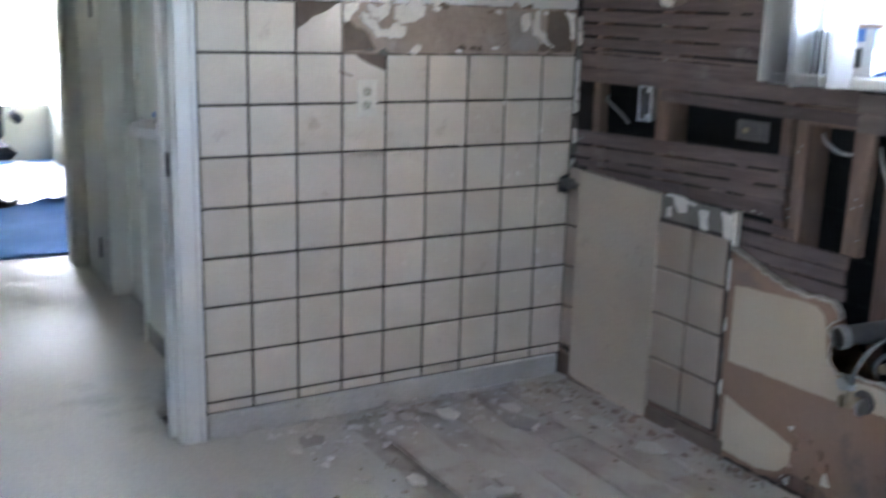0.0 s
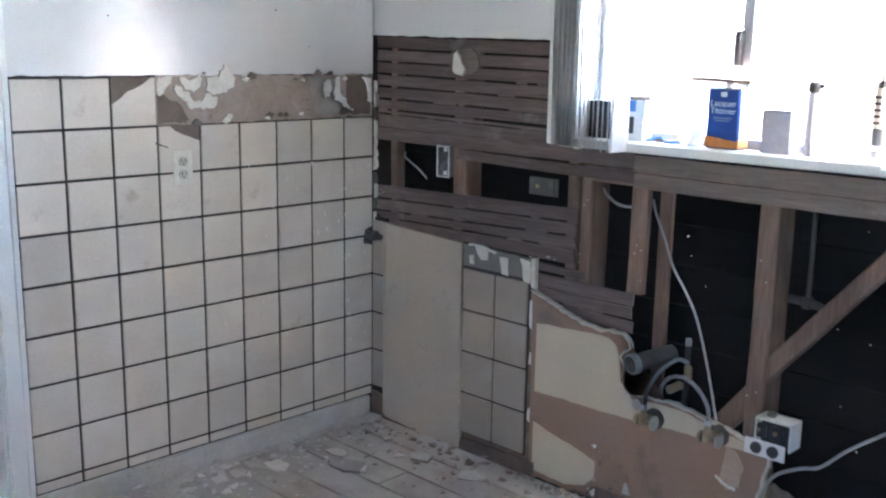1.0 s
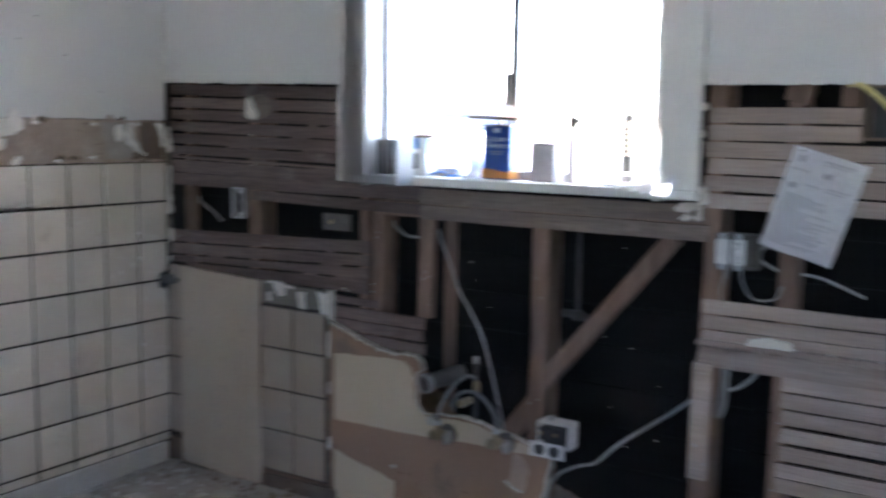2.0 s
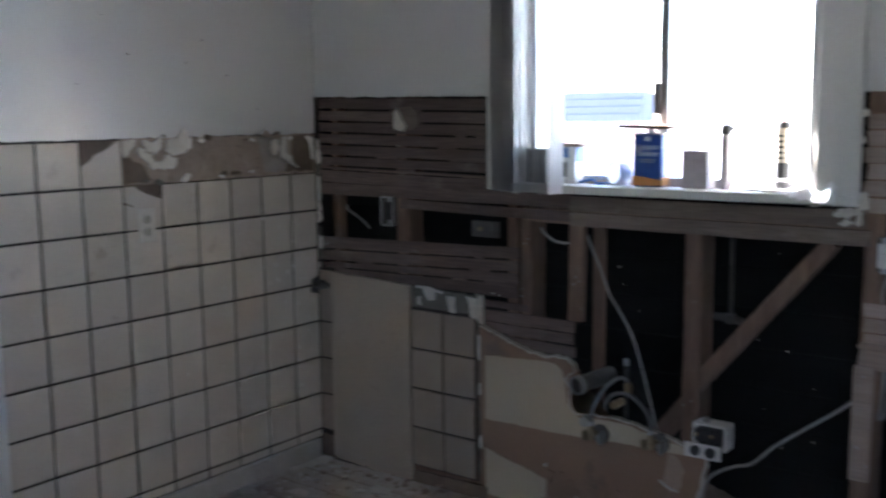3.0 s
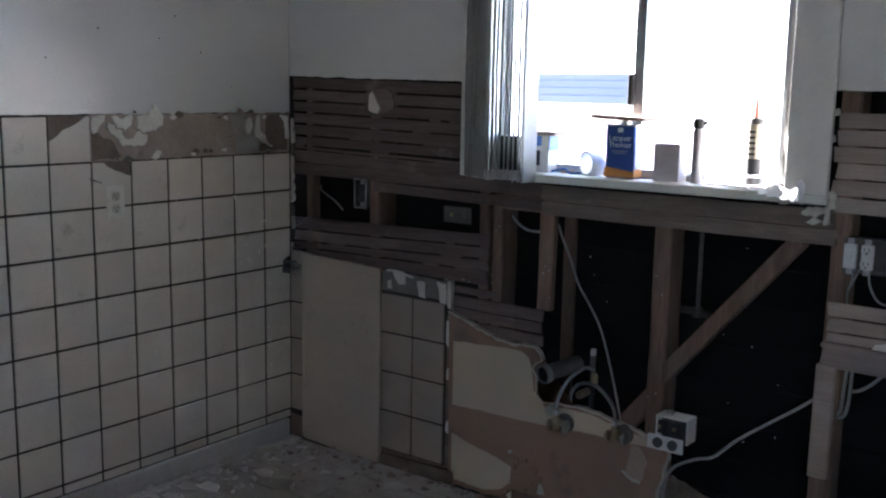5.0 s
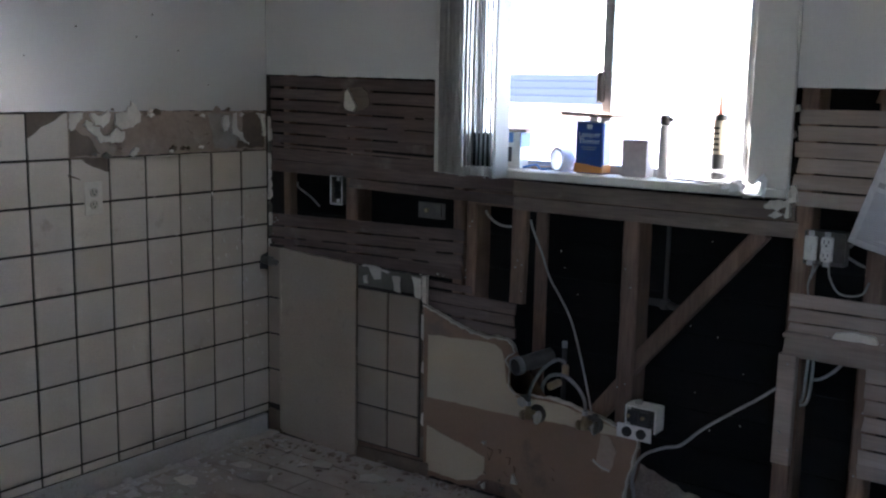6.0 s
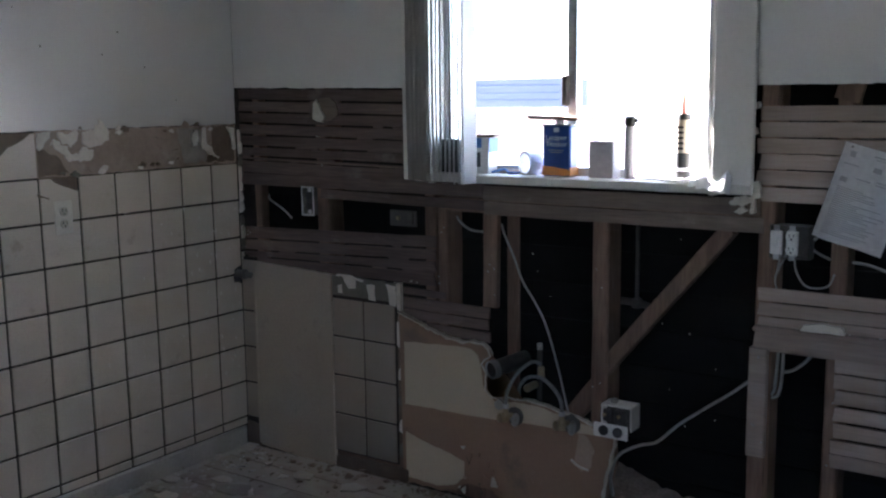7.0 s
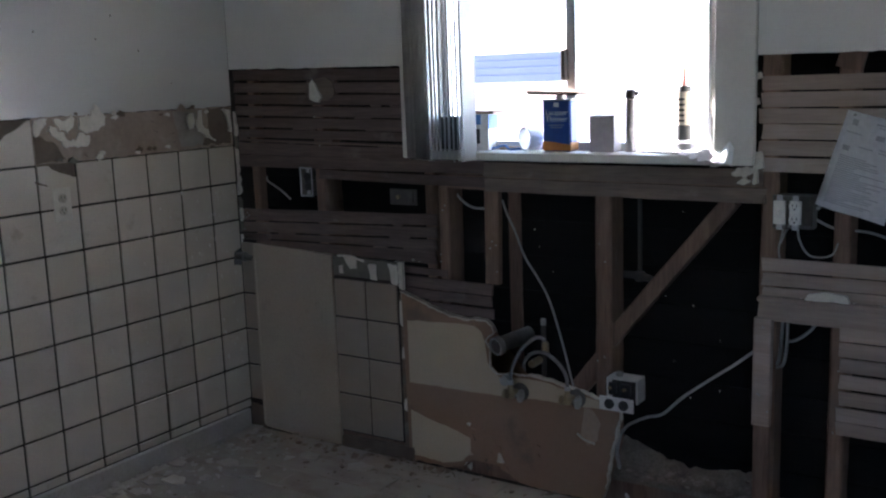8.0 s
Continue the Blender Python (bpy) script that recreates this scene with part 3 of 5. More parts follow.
part("plate", box(WX0, 2.1, 0.034, 0.122, 1.04, 1.088, 0.003), STUD, north, "rough sill plate under the window")
part("plate", box(0.0, 3.3, 0.012, 0.122, 0.0, 0.095, 0.004), STUD, north, "dusty bottom plate of the wall")

# lower left cladding of the window wall
part("wallboard_panel", slab(torn([(0.078, 0.012), (0.30, -0.0), (0.481, 0.002), (0.483, 0.768), (0.30, 0.777), (0.072, 0.788)], 0.003, 0.02, 61, keep=(2, 5)), "y", -0.006, 0.012), BOARD, north, "stained cream wallboard panel")
part("panel_edge", box(0.070, 0.082, -0.010, 0.004, 0.02, 0.785, 0.003), BOARD, north, "pale edge strip of the panel")
part("tile_backing", box(0.0, 0.07, 0.006, 0.02, 0.0, 0.80), GROUT, north)
part("tile_backing", box(0.482, 0.791, 0.0035, 0.019, 0.064, 0.69), GROUT, north)
part("grey_patch", slab(torn([(0.484, 0.684), (0.79, 0.682), (0.79, 0.760), (0.484, 0.768)], 0.004, 0.012, 62, keep=(3,)), "y", 0.004, 0.018), ADH_GREY, north, "dark grey scraped plaster with white dabs")
for seed, pts in ((63, [(0.505, 0.77), (0.54, 0.765), (0.57, 0.72), (0.60, 0.725), (0.60, 0.76), (0.64, 0.755), (0.57, 0.778)]),
                  (64, [(0.655, 0.745), (0.69, 0.745), (0.695, 0.69), (0.665, 0.69)]),
                  (65, [(0.745, 0.755), (0.79, 0.75), (0.788, 0.675), (0.765, 0.68)]),
                  (66, [(0.513, 0.73), (0.53, 0.735), (0.535, 0.70), (0.515, 0.70)])):
    part("plaster_remnant", slab(torn(pts, 0.006, 0.008, seed), "y", -0.001, 0.006), PLASTER, north, "ragged white plaster left on the wall")
part("joint_strip", slab(torn([(0.788, 0.0), (0.828, 0.0), (0.824, 0.62), (0.80, 0.66), (0.788, 0.62)], 0.006, 0.02, 67), "y", 0.006, 0.02), ADH_DARK, north, "dark open joint beside the tiles")
part("plaster_remnant", slab(torn([(0.796, 0.765), (0.815, 0.765), (0.815, 0.66), (0.80, 0.665)], 0.003, 0.01, 68), "y", -0.004, 0.012), GYPSUM, north, "white broken plaster edge")
part("plaster_remnant", slab(torn([(0.795, 0.53), (0.835, 0.51), (0.83, 0.60), (0.797, 0.62)], 0.005, 0.01, 69), "y", -0.003, 0.010), PLASTER, north, "white broken plaster edge")
for k in range(4):
    part("plaster_remnant", slab(torn([(0.797, 0.10 + k * 0.1), (0.826, 0.09 + k * 0.1), (0.815, 0.15 + k * 0.1), (0.8, 0.14 + k * 0.1)], 0.007, 0.008, 90 + k), "y", -0.001, 0.008), PLASTER if k % 2 else ADH_GREY, north, "crumb of plaster in the joint")
part("kick_strip", slab(torn([(0.49, 0.0), (0.84, 0.0), (0.84, 0.055), (0.49, 0.045)], 0.004, 0.012, 70), "y", -0.008, 0.006), ADH_DARK, north, "dark broken strip at the floor")
part("kick_strip", slab(torn([(0.0, 0.0), (0.08, 0.0), (0.08, 0.09), (0.0, 0.1)], 0.004, 0.012, 76), "y", -0.004, 0.006), ADH_DARK, north, "dark broken strip at the floor")

# torn sheet of wallboard hanging over the plumbing
dry = thing("torn_drywall", (1.2, 0.0, 0.0), "torn brown and cream drywall sheet in front of the pipes", "drywall")
TORN_TOP = [(0.806, 0.660), (0.866, 0.641), (0.942, 0.614), (1.028, 0.591), (1.085, 0.585), (1.17, 0.590), (1.20, 0.565), (1.206, 0.545), (1.174, 0.514), (1.19, 0.486), (1.184, 0.452), (1.188, 0.428), (1.212, 0.399), (1.287, 0.412), (1.386, 0.411), (1.492, 0.392), (1.565, 0.376), (1.681, 0.342), (1.668, 0.285), (1.647, 0.20), (1.622, 0.05)]
edge = [(0.818, 0.008)] + TORN_TOP + [(1.60, 0.012), (1.44, 0.0), (1.28, 0.012), (1.20, 0.06), (1.10, 0.055), (1.04, 0.02), (0.99, 0.01)]
out = torn(edge, 0.007, 0.011, 21, keep=(0,))
part("gypsum_core", slab(out, "y", -0.004, 0.010), GYPSUM, dry, "broken white gypsum edge")
inner = [p + Vector((0.0055 * noise.noise(Vector((p.x * 40, p.y * 40, 3))) - 0.004 * (1 if p.x > 1.2 else -1), -0.0042 + 0.003 * noise.noise(Vector((p.x * 60, p.y * 60, 9)))) ) if p.y > 0.1 else p for p in out]
part("kraft_face", slab(inner, "y", -0.0058, -0.0042), KRAFT, dry, "brown kraft paper face")
part("cream_face", slab(torn([(0.832, 0.313), (0.832, 0.55), (0.93, 0.556), (1.053, 0.563), (1.124, 0.563), (1.152, 0.543), (1.163, 0.505), (1.168, 0.45), (1.178, 0.418), (1.222, 0.385), (1.30, 0.397), (1.40, 0.395), (1.50, 0.376), (1.60, 0.357), (1.655, 0.335), (1.613, 0.334), (1.484, 0.329), (1.377, 0.331), (1.267, 0.32), (1.175, 0.318), (0.982, 0.316)], 0.003, 0.015, 22, keep=(0,)), "y", -0.0072, -0.0058), CREAMP, dry, "cream painted paper face")
# white broken gypsum showing along the torn edge
rim = torn(TORN_TOP, 0.006, 0.008, 21)
rim = rim[:len(rim) - int((Vector(TORN_TOP[-1]) - Vector(TORN_TOP[0])).length / 0.008)]
low = []
for k, p in enumerate(rim):
    d = (rim[min(k + 1, len(rim) - 1)] - rim[max(k - 1, 0)]).normalized()
    w = 0.0045 + 0.005 * abs(noise.noise(Vector((p.x * 25, p.y * 25, 2)))) + 0.003 * noise.noise(Vector((p.x * 90, p.y * 90, 5)))
    low.append(p + Vector((d.y, -d.x)) * w)
bm = bmesh.new()
tops, lows = [[bm.verts.new((q.x, -0.0085 - 0.006 * abs(noise.noise(Vector((q.x * 50, q.y * 50, 8)))), q.y)) for q in line] for line in (rim, low)]
backs = [bm.verts.new((q.x, 0.006, q.y + 0.001)) for q in rim]
for k in range(len(rim) - 1):
    bm.faces.new((tops[k], tops[k + 1], lows[k + 1], lows[k]))
    bm.faces.new((backs[k], backs[k + 1], tops[k + 1], tops[k]))
bmesh.ops.solidify(bm, geom=bm.faces[:], thickness=0.002)
part("torn_rim", bm, GYPSUM, dry, "crumbling white gypsum along the torn edge")
part("cream_face", slab(torn([(0.832, 0.03), (0.832, 0.206), (0.941, 0.177), (1.046, 0.155), (1.09, 0.14), (1.088, 0.08), (1.05, 0.045), (0.98, 0.025)], 0.004, 0.012, 23, keep=(0,)), "y", -0.0072, -0.0058), CREAMP, dry, "cream painted paper face")
part("paper_flap", slab(torn([(1.545, 0.33), (1.575, 0.325), (1.60, 0.28), (1.59, 0.22), (1.555, 0.20), (1.53, 0.225)], 0.004, 0.01, 24), "y", -0.009, -0.0058), CARD, dry, "loose flap of torn paper")
part("paper_curl", tube([(1.52, -0.012, 0.235), (1.55, -0.02, 0.222), (1.585, -0.016, 0.212)], 0.004, 6), GYPSUM, dry, "curled white paper edge")
rg = random.Random(11)
for i in range(16):
    x, z = rg.uniform(1.06, 1.38), rg.uniform(0.03, 0.19)
    a = rg.uniform(0, 6.28)
    s = rg.uniform(0.008, 0.026)
    part("paper_shred", slab(torn([(x, z), (x + s * math.cos(a), z + s * math.sin(a)), (x + s * math.cos(a + 1.3), z + 1.4 * s * math.sin(a + 1.3))], 0.003, 0.006, i), "y", -0.012 - 0.006 * rg.random(), -0.0058), rg.choice((KRAFT, CARD, GYPSUM, ADH_DARK, KRAFT)), dry)

# baseboard, tiles' edge strip, casing of the doorway
tagged(part("baseboard", box(-0.006, 0.014, -1.36, -0.02, 0.005, 0.083, 0.004), BASEB), "chipped white painted wooden baseboard", "baseboard", kind="structure")
cas = thing("trim_doorway", (0.0, -1.40, 0.0), "white painted door casing and jamb", "door casing", kind="structure")
part("jamb", box(-0.15, 0.0, -1.44, -1.362, 0, 2.1, 0.003), TRIM, cas)
part("casing", box(0.001, 0.014, -1.43, -1.364, 0, 2.13, 0.004), TRIM, cas)
part("casing_bead", box(0.0145, 0.021, -1.385, -1.366, 0, 2.13, 0.003), TRIM, cas)
part("stop", box(-0.10, -0.06, -1.455, -1.441, 0, 2.08, 0.002), TRIM, cas)
part("strike_plate", box(-0.05, -0.012, -1.445, -1.441, 0.83, 0.90, 0.001), DARKP, cas, "dark metal strike plate")
part("casing", box(0.001, 0.014, -2.44, -1.364, 2.1, 2.17, 0.004), TRIM, cas)
tagged(part("wall_west_over_door", box(-0.13, -0.001, -2.42, -1.362, 2.1, ROOM_Z), PAINT_FLAT), "white painted wall over the doorway", "wall", kind="structure")
tagged(part("wall_west_far", box(-0.13, -0.001, ROOM_Y, -2.42, 0, ROOM_Z), PAINT_FLAT), "plain white painted wall", "wall", kind="structure")
# the opening in this unseen wall is added to let in fill light
tagged(part("wall_south", box(-0.2, 3.7, ROOM_Y - 0.12, ROOM_Y, -0.1, ROOM_Z, bm=box(4.25, ROOM_X + 0.1, ROOM_Y - 0.12, ROOM_Y, -0.1, ROOM_Z, bm=box(3.7, 4.25, ROOM_Y - 0.12, ROOM_Y, -0.1, 1.35, bm=box(3.7, 4.25, ROOM_Y - 0.12, ROOM_Y, 2.1, ROOM_Z)))), PAINT_FLAT), "plain white painted wall with an opening added for fill light", "wall", kind="structure")
tagged(part("wall_east", box(ROOM_X, ROOM_X + 0.12, ROOM_Y, 0.17, -0.1, ROOM_Z), PAINT_FLAT), "plain white painted wall", "wall", kind="structure")
tagged(part("ceiling", box(-0.2, ROOM_X + 0.1, ROOM_Y - 0.1, 0.17, ROOM_Z + 0.001, ROOM_Z + 0.15), CEIL), "plain white ceiling", "ceiling", kind="structure")
tagged(part("ceiling_hall", box(-7.2, -0.2, -4.2, 0.17, ROOM_Z + 0.001, ROOM_Z + 0.15), CEIL), "plain white hall ceiling", "ceiling", kind="structure")

# window
win = thing("window_1", (1.45, 0.1, WZ0), "aluminium sliding window with white wooden casing", "window", kind="structure")
part("casing", box(0.848, 0.968, -0.016, 0.002, 1.15, 2.27, 0.004), TRIM, win, "white painted casing")
part("casing", box(1.970, 2.092, -0.016, 0.002, 1.17, 2.27, 0.004), TRIM, win, "white painted casing")
part("casing", box(0.968, 1.970, -0.016, 0.002, WZ1, 2.27, 0.004), TRIM, win, "white painted casing")
part("reveal", box(0.945, 0.966, 0.002, 0.17, 1.14, WZ1 + 0.02), TRIM, win)
part("reveal", box(1.957, 1.974, 0.002, 0.17, 1.14, WZ1 + 0.02), TRIM, win)
part("reveal", box(0.966, 1.957, 0.002, 0.17, WZ1, WZ1 + 0.02), TRIM, win)
part("window_sill", box(0.90, 2.09, -0.022, 0.165, 1.147, 1.1765, 0.004), TRIM, win, "white painted wooden sill")
for x0, x1, z0, z1 in ((0.966, 0.99, 1.17, 2.16), (1.917, 1.956, 1.17, 2.16), (0.99, 1.917, 1.1765, 1.206), (0.99, 1.917, 2.14, 2.17)):
    part("window_frame", box(x0, x1, 0.085, 0.135, z0, z1, 0.003), ALU, win, "grey aluminium frame")
part("window_frame", box(1.444, 1.480, 0.088, 0.112, 1.192, 2.14, 0.003), ALU, win, "grey aluminium meeting stile")
part("latch", box(1.434, 1.456, 0.066, 0.09, 1.405, 1.505, 0.004), DARKP, win, "dark window latch")
for x0, x1, y in ((0.99, 1.446, 0.1), (1.478, 1.917, 0.122)):
    pane = part("pane", box(x0, x1, y, y + 0.004, 1.19, 2.145), GLASS, win)
    pane.visible_shadow = False

# hall beyond the doorway
hall = thing("wall_hall", (-0.6, -1.2, 0.0), "white painted hall wall with a recessed niche", "wall", kind="structure")
NX0, NX1, NZ0, NZ1 = -0.735, -0.455, 0.93, 1.518
for x0, x1, z0, z1 in ((-1.03, NX0, 0, ROOM_Z), (NX1, -0.13, 0, ROOM_Z), (NX0, NX1, 0, NZ0), (NX0, NX1, NZ1, ROOM_Z)):
    part("wall_board", box(x0, x1, -1.27, -1.17, z0, z1), HALLP, hall)
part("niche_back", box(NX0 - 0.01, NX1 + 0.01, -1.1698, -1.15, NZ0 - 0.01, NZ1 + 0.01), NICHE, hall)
for x0, x1, z0, z1 in ((NX0 - 0.05, NX0, NZ0, NZ1 + 0.04), (NX1, NX1 + 0.05, NZ0, NZ1 + 0.04), (NX0, NX1, NZ1, NZ1 + 0.04)):
    part("niche_frame", box(x0, x1, -1.282, -1.27, z0, z1, 0.003), TRIM, hall)
rows = []
for a in range(9):
    t = math.pi * a / 8
    rows.append((-0.635 + 0.20 * math.cos(t), -1.27 - 0.13 * math.sin(t)))
part("niche_shelf", slab(rows, "z", 0.882, 0.915), TRIM, hall, "rounded white shelf under the niche")
bm = bmesh.new()
tops = [bm.verts.new((-0.635 + 0.13 * math.cos(math.pi * a / 8), -1.27 - 0.07 * math.sin(math.pi * a / 8), 0.882)) for a in range(9)]
tip = bm.verts.new((-0.56, -1.27, 0.72))
for a, b in zip(tops, tops[1:]):
    bm.faces.new((a, b, tip))
bm.faces.new(tops)
bm.faces.new((tops[-1], tops[0], tip))
bmesh.ops.recalc_face_normals(bm, faces=bm.faces)
part("bracket", bm, HALLP, hall, "tapered plaster bracket", smooth=True)
part("wall_board", box(-1.05, -1.03, -1.29, -1.10, 0, 2.1, 0.003), HALLP, hall)
part("door_recess", box(-1.80, -1.03, -1.165, -1.12, 0, 2.05), HALLP, hall)
part("wall_board", box(-1.86, -1.78, -1.26, -1.10, 0, ROOM_Z, 0.004), HALLP, hall)
part("wall_board", box(-2.42, -1.86, -1.235, -1.12, 0, ROOM_Z), HALLP, hall)
part("wall_board", box(-1.78, -1.05, -1.235, -1.12, 2.05, ROOM_Z), HALLP, hall)
part("casing", box(-2.60, -2.42, -1.305, -1.12, 0, ROOM_Z, 0.006), HALLP, hall)
part("hinge", box(-2.10, -2.07, -1.243, -1.234, 0.12, 0.22, 0.002), DARKP, hall, "dark door hinge")
part("hinge", box(-2.06, -2.03, -1.243, -1.234, 1.27, 1.37, 0.002), DARKP, hall, "dark door hinge")
part("floor_vent", box(-1.04, -0.80, -1.282, -1.27, 0.0, 0.085, 0.004), NICHE, hall, "white floor register in the wall")
tagged(part("wall_hall_south", box(-7.2, -0.13, -2.52, -2.42, 0, ROOM_Z) , HALLP), "plain white hall wall", "wall", kind="structure")
tagged(part("wall_bedroom_north", box(-7.2, -2.6, -0.75, -0.65, 0, ROOM_Z), HALLP), "plain white room wall", "wall", kind="structure")
tagged(part("wall_bedroom_end", box(-6.6, -6.5, -1.3, -0.75, 0, 0.5, bm=box(-6.6, -6.5, -1.3, -0.75, 1.5, ROOM_Z, bm=box(-6.6, -6.5, -2.42, -1.3, 0, ROOM_Z))), HALLP), "white wall under a wide bright window", "wall", kind="structure")
tagged(part("bedroom_floor", box(-6.5, -2.72, -2.42, -0.75, 0.003, 0.012), CARPET), "bright room carpet with the blue of daylight in its colour", "carpet", kind="structure")
# unseen slab added outside the far window to block direct sun
tagged(part("porch_roof", box(-7.9, -6.6, -2.6, -0.6, 1.6, 1.68, 0.01), STUCCO), "unseen slab added to keep sun out of the bright room", "porch roof", kind="structure")
# out-of-view overhang, added to cut high sky and shape the sun on the sill
tagged(part("roof_eave", box(-1.0, ROOM_X, 0.2, 0.48, 2.4, 2.48, 0.01), STUCCO), "unseen overhang added to trim sun and sky at the window", "eave", kind="structure")

# nail heads along the studs and lath
nail_rng = random.Random(31)
for x, z0, z1, y in ((1.60, 0.42, 1.03, 0.021), (1.186, 0.73, 1.03, 0.020), (2.12, 0.4, 0.68, 0.006), (2.126, 0.72, 1.1, 0.029), (2.33, 0.3, 0.68, 0.028), (0.43, 1.16, 1.46, 0.019), (0.985, 0.75, 1.02, 0.025), (0.03, 0.83, 0.93, 0.019)):
    for k in range(4):
        nx, nz = x + nail_rng.uniform(-0.02, 0.02), nail_rng.uniform(z0, z1)
        part("nail_head", lathe([(0.0022 + 0.0016 * nail_rng.random(), 0), (0.002, 0.004)], (nx, y, nz), axis="y", sides=6), STEEL, north)
tagged(part("wall_hall_north", box(-7.2, -0.13, 0.0, 0.17, -0.2, ROOM_Z), PAINT_FLAT), "plain white wall behind the hall", "wall", kind="structure")
tagged(part("wall_bedroom_side", box(-2.68, -2.6, -1.12, -0.65, 0, ROOM_Z), PAINT_FLAT), "plain white room wall", "wall", kind="structure")

sp_rng = random.Random(41)
bm = bmesh.new()
for k in range(16):
    x, z, q = sp_rng.uniform(1.27, 2.09), sp_rng.uniform(0.25, 1.0), sp_rng.uniform(0.0008, 0.0018)
    box(x - q, x + q, 0.1165, 0.1205, z - q, z + q * sp_rng.uniform(0.6, 2), bm=bm)
part("dust_speck", bm, PLASTER, north, "specks of plaster stuck on the black paper", kind="stuff")

# flakes and crumbs of plaster along the edges of the stripped patch and the corner
fr = random.Random(77)
for i in range(26):
    y, z = fr.uniform(-0.74, -0.03), 1.338 + fr.uniform(-0.016, 0.010)
    if i > 14:
        y, z = fr.uniform(-0.88, -0.03), 1.194 + fr.uniform(-0.006, 0.016)
    s = fr.uniform(0.006, 0.02)
    part("plaster_flake", slab(torn([(y - s, z), (y + s * fr.random(), z - s * 0.5), (y + s, z + s * 0.3), (y, z + s * fr.uniform(0.4, 1.1))], 0.005, 0.006, i * 3.1), "x", -0.0042, 0.001 + 0.003 * fr.random()), fr.choice((PLASTER, PLASTER, ADHESIVE, ADH_DARK) if i < 15 else (ADHESIVE, ADH_GREY, ADH_DARK, PLASTER)), west)
for i in range(9):
    y, z = fr.uniform(-0.6, -0.04), fr.uniform(1.21, 1.31)
    a, q = fr.uniform(-1, 1), fr.uniform(0.01, 0.03)
    part("crack", slab(torn([(y, z), (y + q * math.cos(a), z + q * math.sin(a)), (y + q * math.cos(a) + 0.002, z + q * math.sin(a) - 0.003)], 0.003, 0.006, i), "x", -0.0042, -0.0026), ADH_DARK, west)
for i in range(11):
    z = 0.80 + i * 0.05 + fr.uniform(-0.01, 0.01)
    h, w = fr.uniform(0.02, 0.035), fr.uniform(0.006, 0.016)
    part("plaster_flake", slab(torn([(0.001, z - h), (w, z - h * 0.4), (w * 0.7, z + h * 0.5), (0.001, z + h)], 0.004, 0.007, i * 5.3, keep=(3,)), "y", 0.001 + 0.004 * fr.random(), 0.018), fr.choice((PLASTER, ADH_GREY, PLASTER)), north)
for i in range(10):
    x, z = fr.choice(((2.09, 1.1), (2.09, 1.3), (2.095, 1.42))) if i < 5 else (2.075 + 0.03 * fr.random(), 1.13 + 0.06 * fr.random())
    x, z, w = x + fr.uniform(-0.004, 0.004), z + fr.uniform(-0.03, 0.03), fr.uniform(0.006, 0.012)
    part("plaster_flake", slab(torn([(x - w * 0.5, z - w), (x + w * 0.6, z - w * 0.6), (x + w * 0.4, z + w), (x - w * 0.4, z + w * 0.8)], 0.005, 0.006, i * 7.3), "y", -0.001 - 0.004 * fr.random(), 0.02), PLASTER, north)
for y, z, q in ((-0.86, 1.62, 0.004), (-0.62, 1.60, 0.003), (-0.55, 1.68, 0.0035), (-0.44, 1.56, 0.003), (-0.95, 1.74, 0.003), (-0.30, 1.44, 0.003), (-1.05, 1.52, 0.003)):
    part("paint_nick", slab(torn([(y - q, z - q), (y + q, z - q * 0.6), (y + q * 0.7, z + q), (y - q * 0.8, z + q * 0.7)], 0.002, 0.003, y * 31), "x", -0.0016, -0.0009), ADH_GREY, west)

for seed, pts in ((55, [(2.02, 1.122), (2.06, 1.116), (2.095, 1.122), (2.09, 1.138), (2.04, 1.14)]), (56, [(2.035, 1.094), (2.06, 1.09), (2.075, 1.1), (2.05, 1.106)]), (57, [(2.083, 1.13), (2.108, 1.14), (2.104, 1.185), (2.09, 1.178)])):
    part("plaster_remnant", slab(torn(pts, 0.01, 0.005, seed), "y", 0.004, 0.020), PLASTER, north, "broken white plaster under the sill's end")

# ---- blinds and things on the window sill ----
VT = bpy.data.materials.new("translucent_vane")
VT.use_nodes = True
vn, vl = VT.node_tree.nodes, VT.node_tree.links
v_tr, v_mx, v_ns = vn.new("ShaderNodeBsdfTranslucent"), vn.new("ShaderNodeMixShader"), vn.new("ShaderNodeTexNoise")
v_ns.inputs["Scale"].default_value = 9
v_rp = vn.new("ShaderNodeMix")
v_rp.data_type = "RGBA"
v_rp.inputs[6].default_value, v_rp.inputs[7].default_value = (0.6, 0.58, 0.55, 1), (0.68, 0.66, 0.63, 1)
vl.new(v_ns.outputs[0], v_rp.inputs[0])
vl.new(v_rp.outputs[2], vn["Principled BSDF"].inputs["Base Color"])
vl.new(v_rp.outputs[2], v_tr.inputs[0])
vn["Principled BSDF"].inputs["Roughness"].default_value = 0.45
v_mx.inputs[0].default_value = 0.3
vl.new(vn["Principled BSDF"].outputs[0], v_mx.inputs[1])
vl.new(v_tr.outputs[0], v_mx.inputs[2])
vl.new(v_mx.outputs[0], vn["Material Output"].inputs[0])

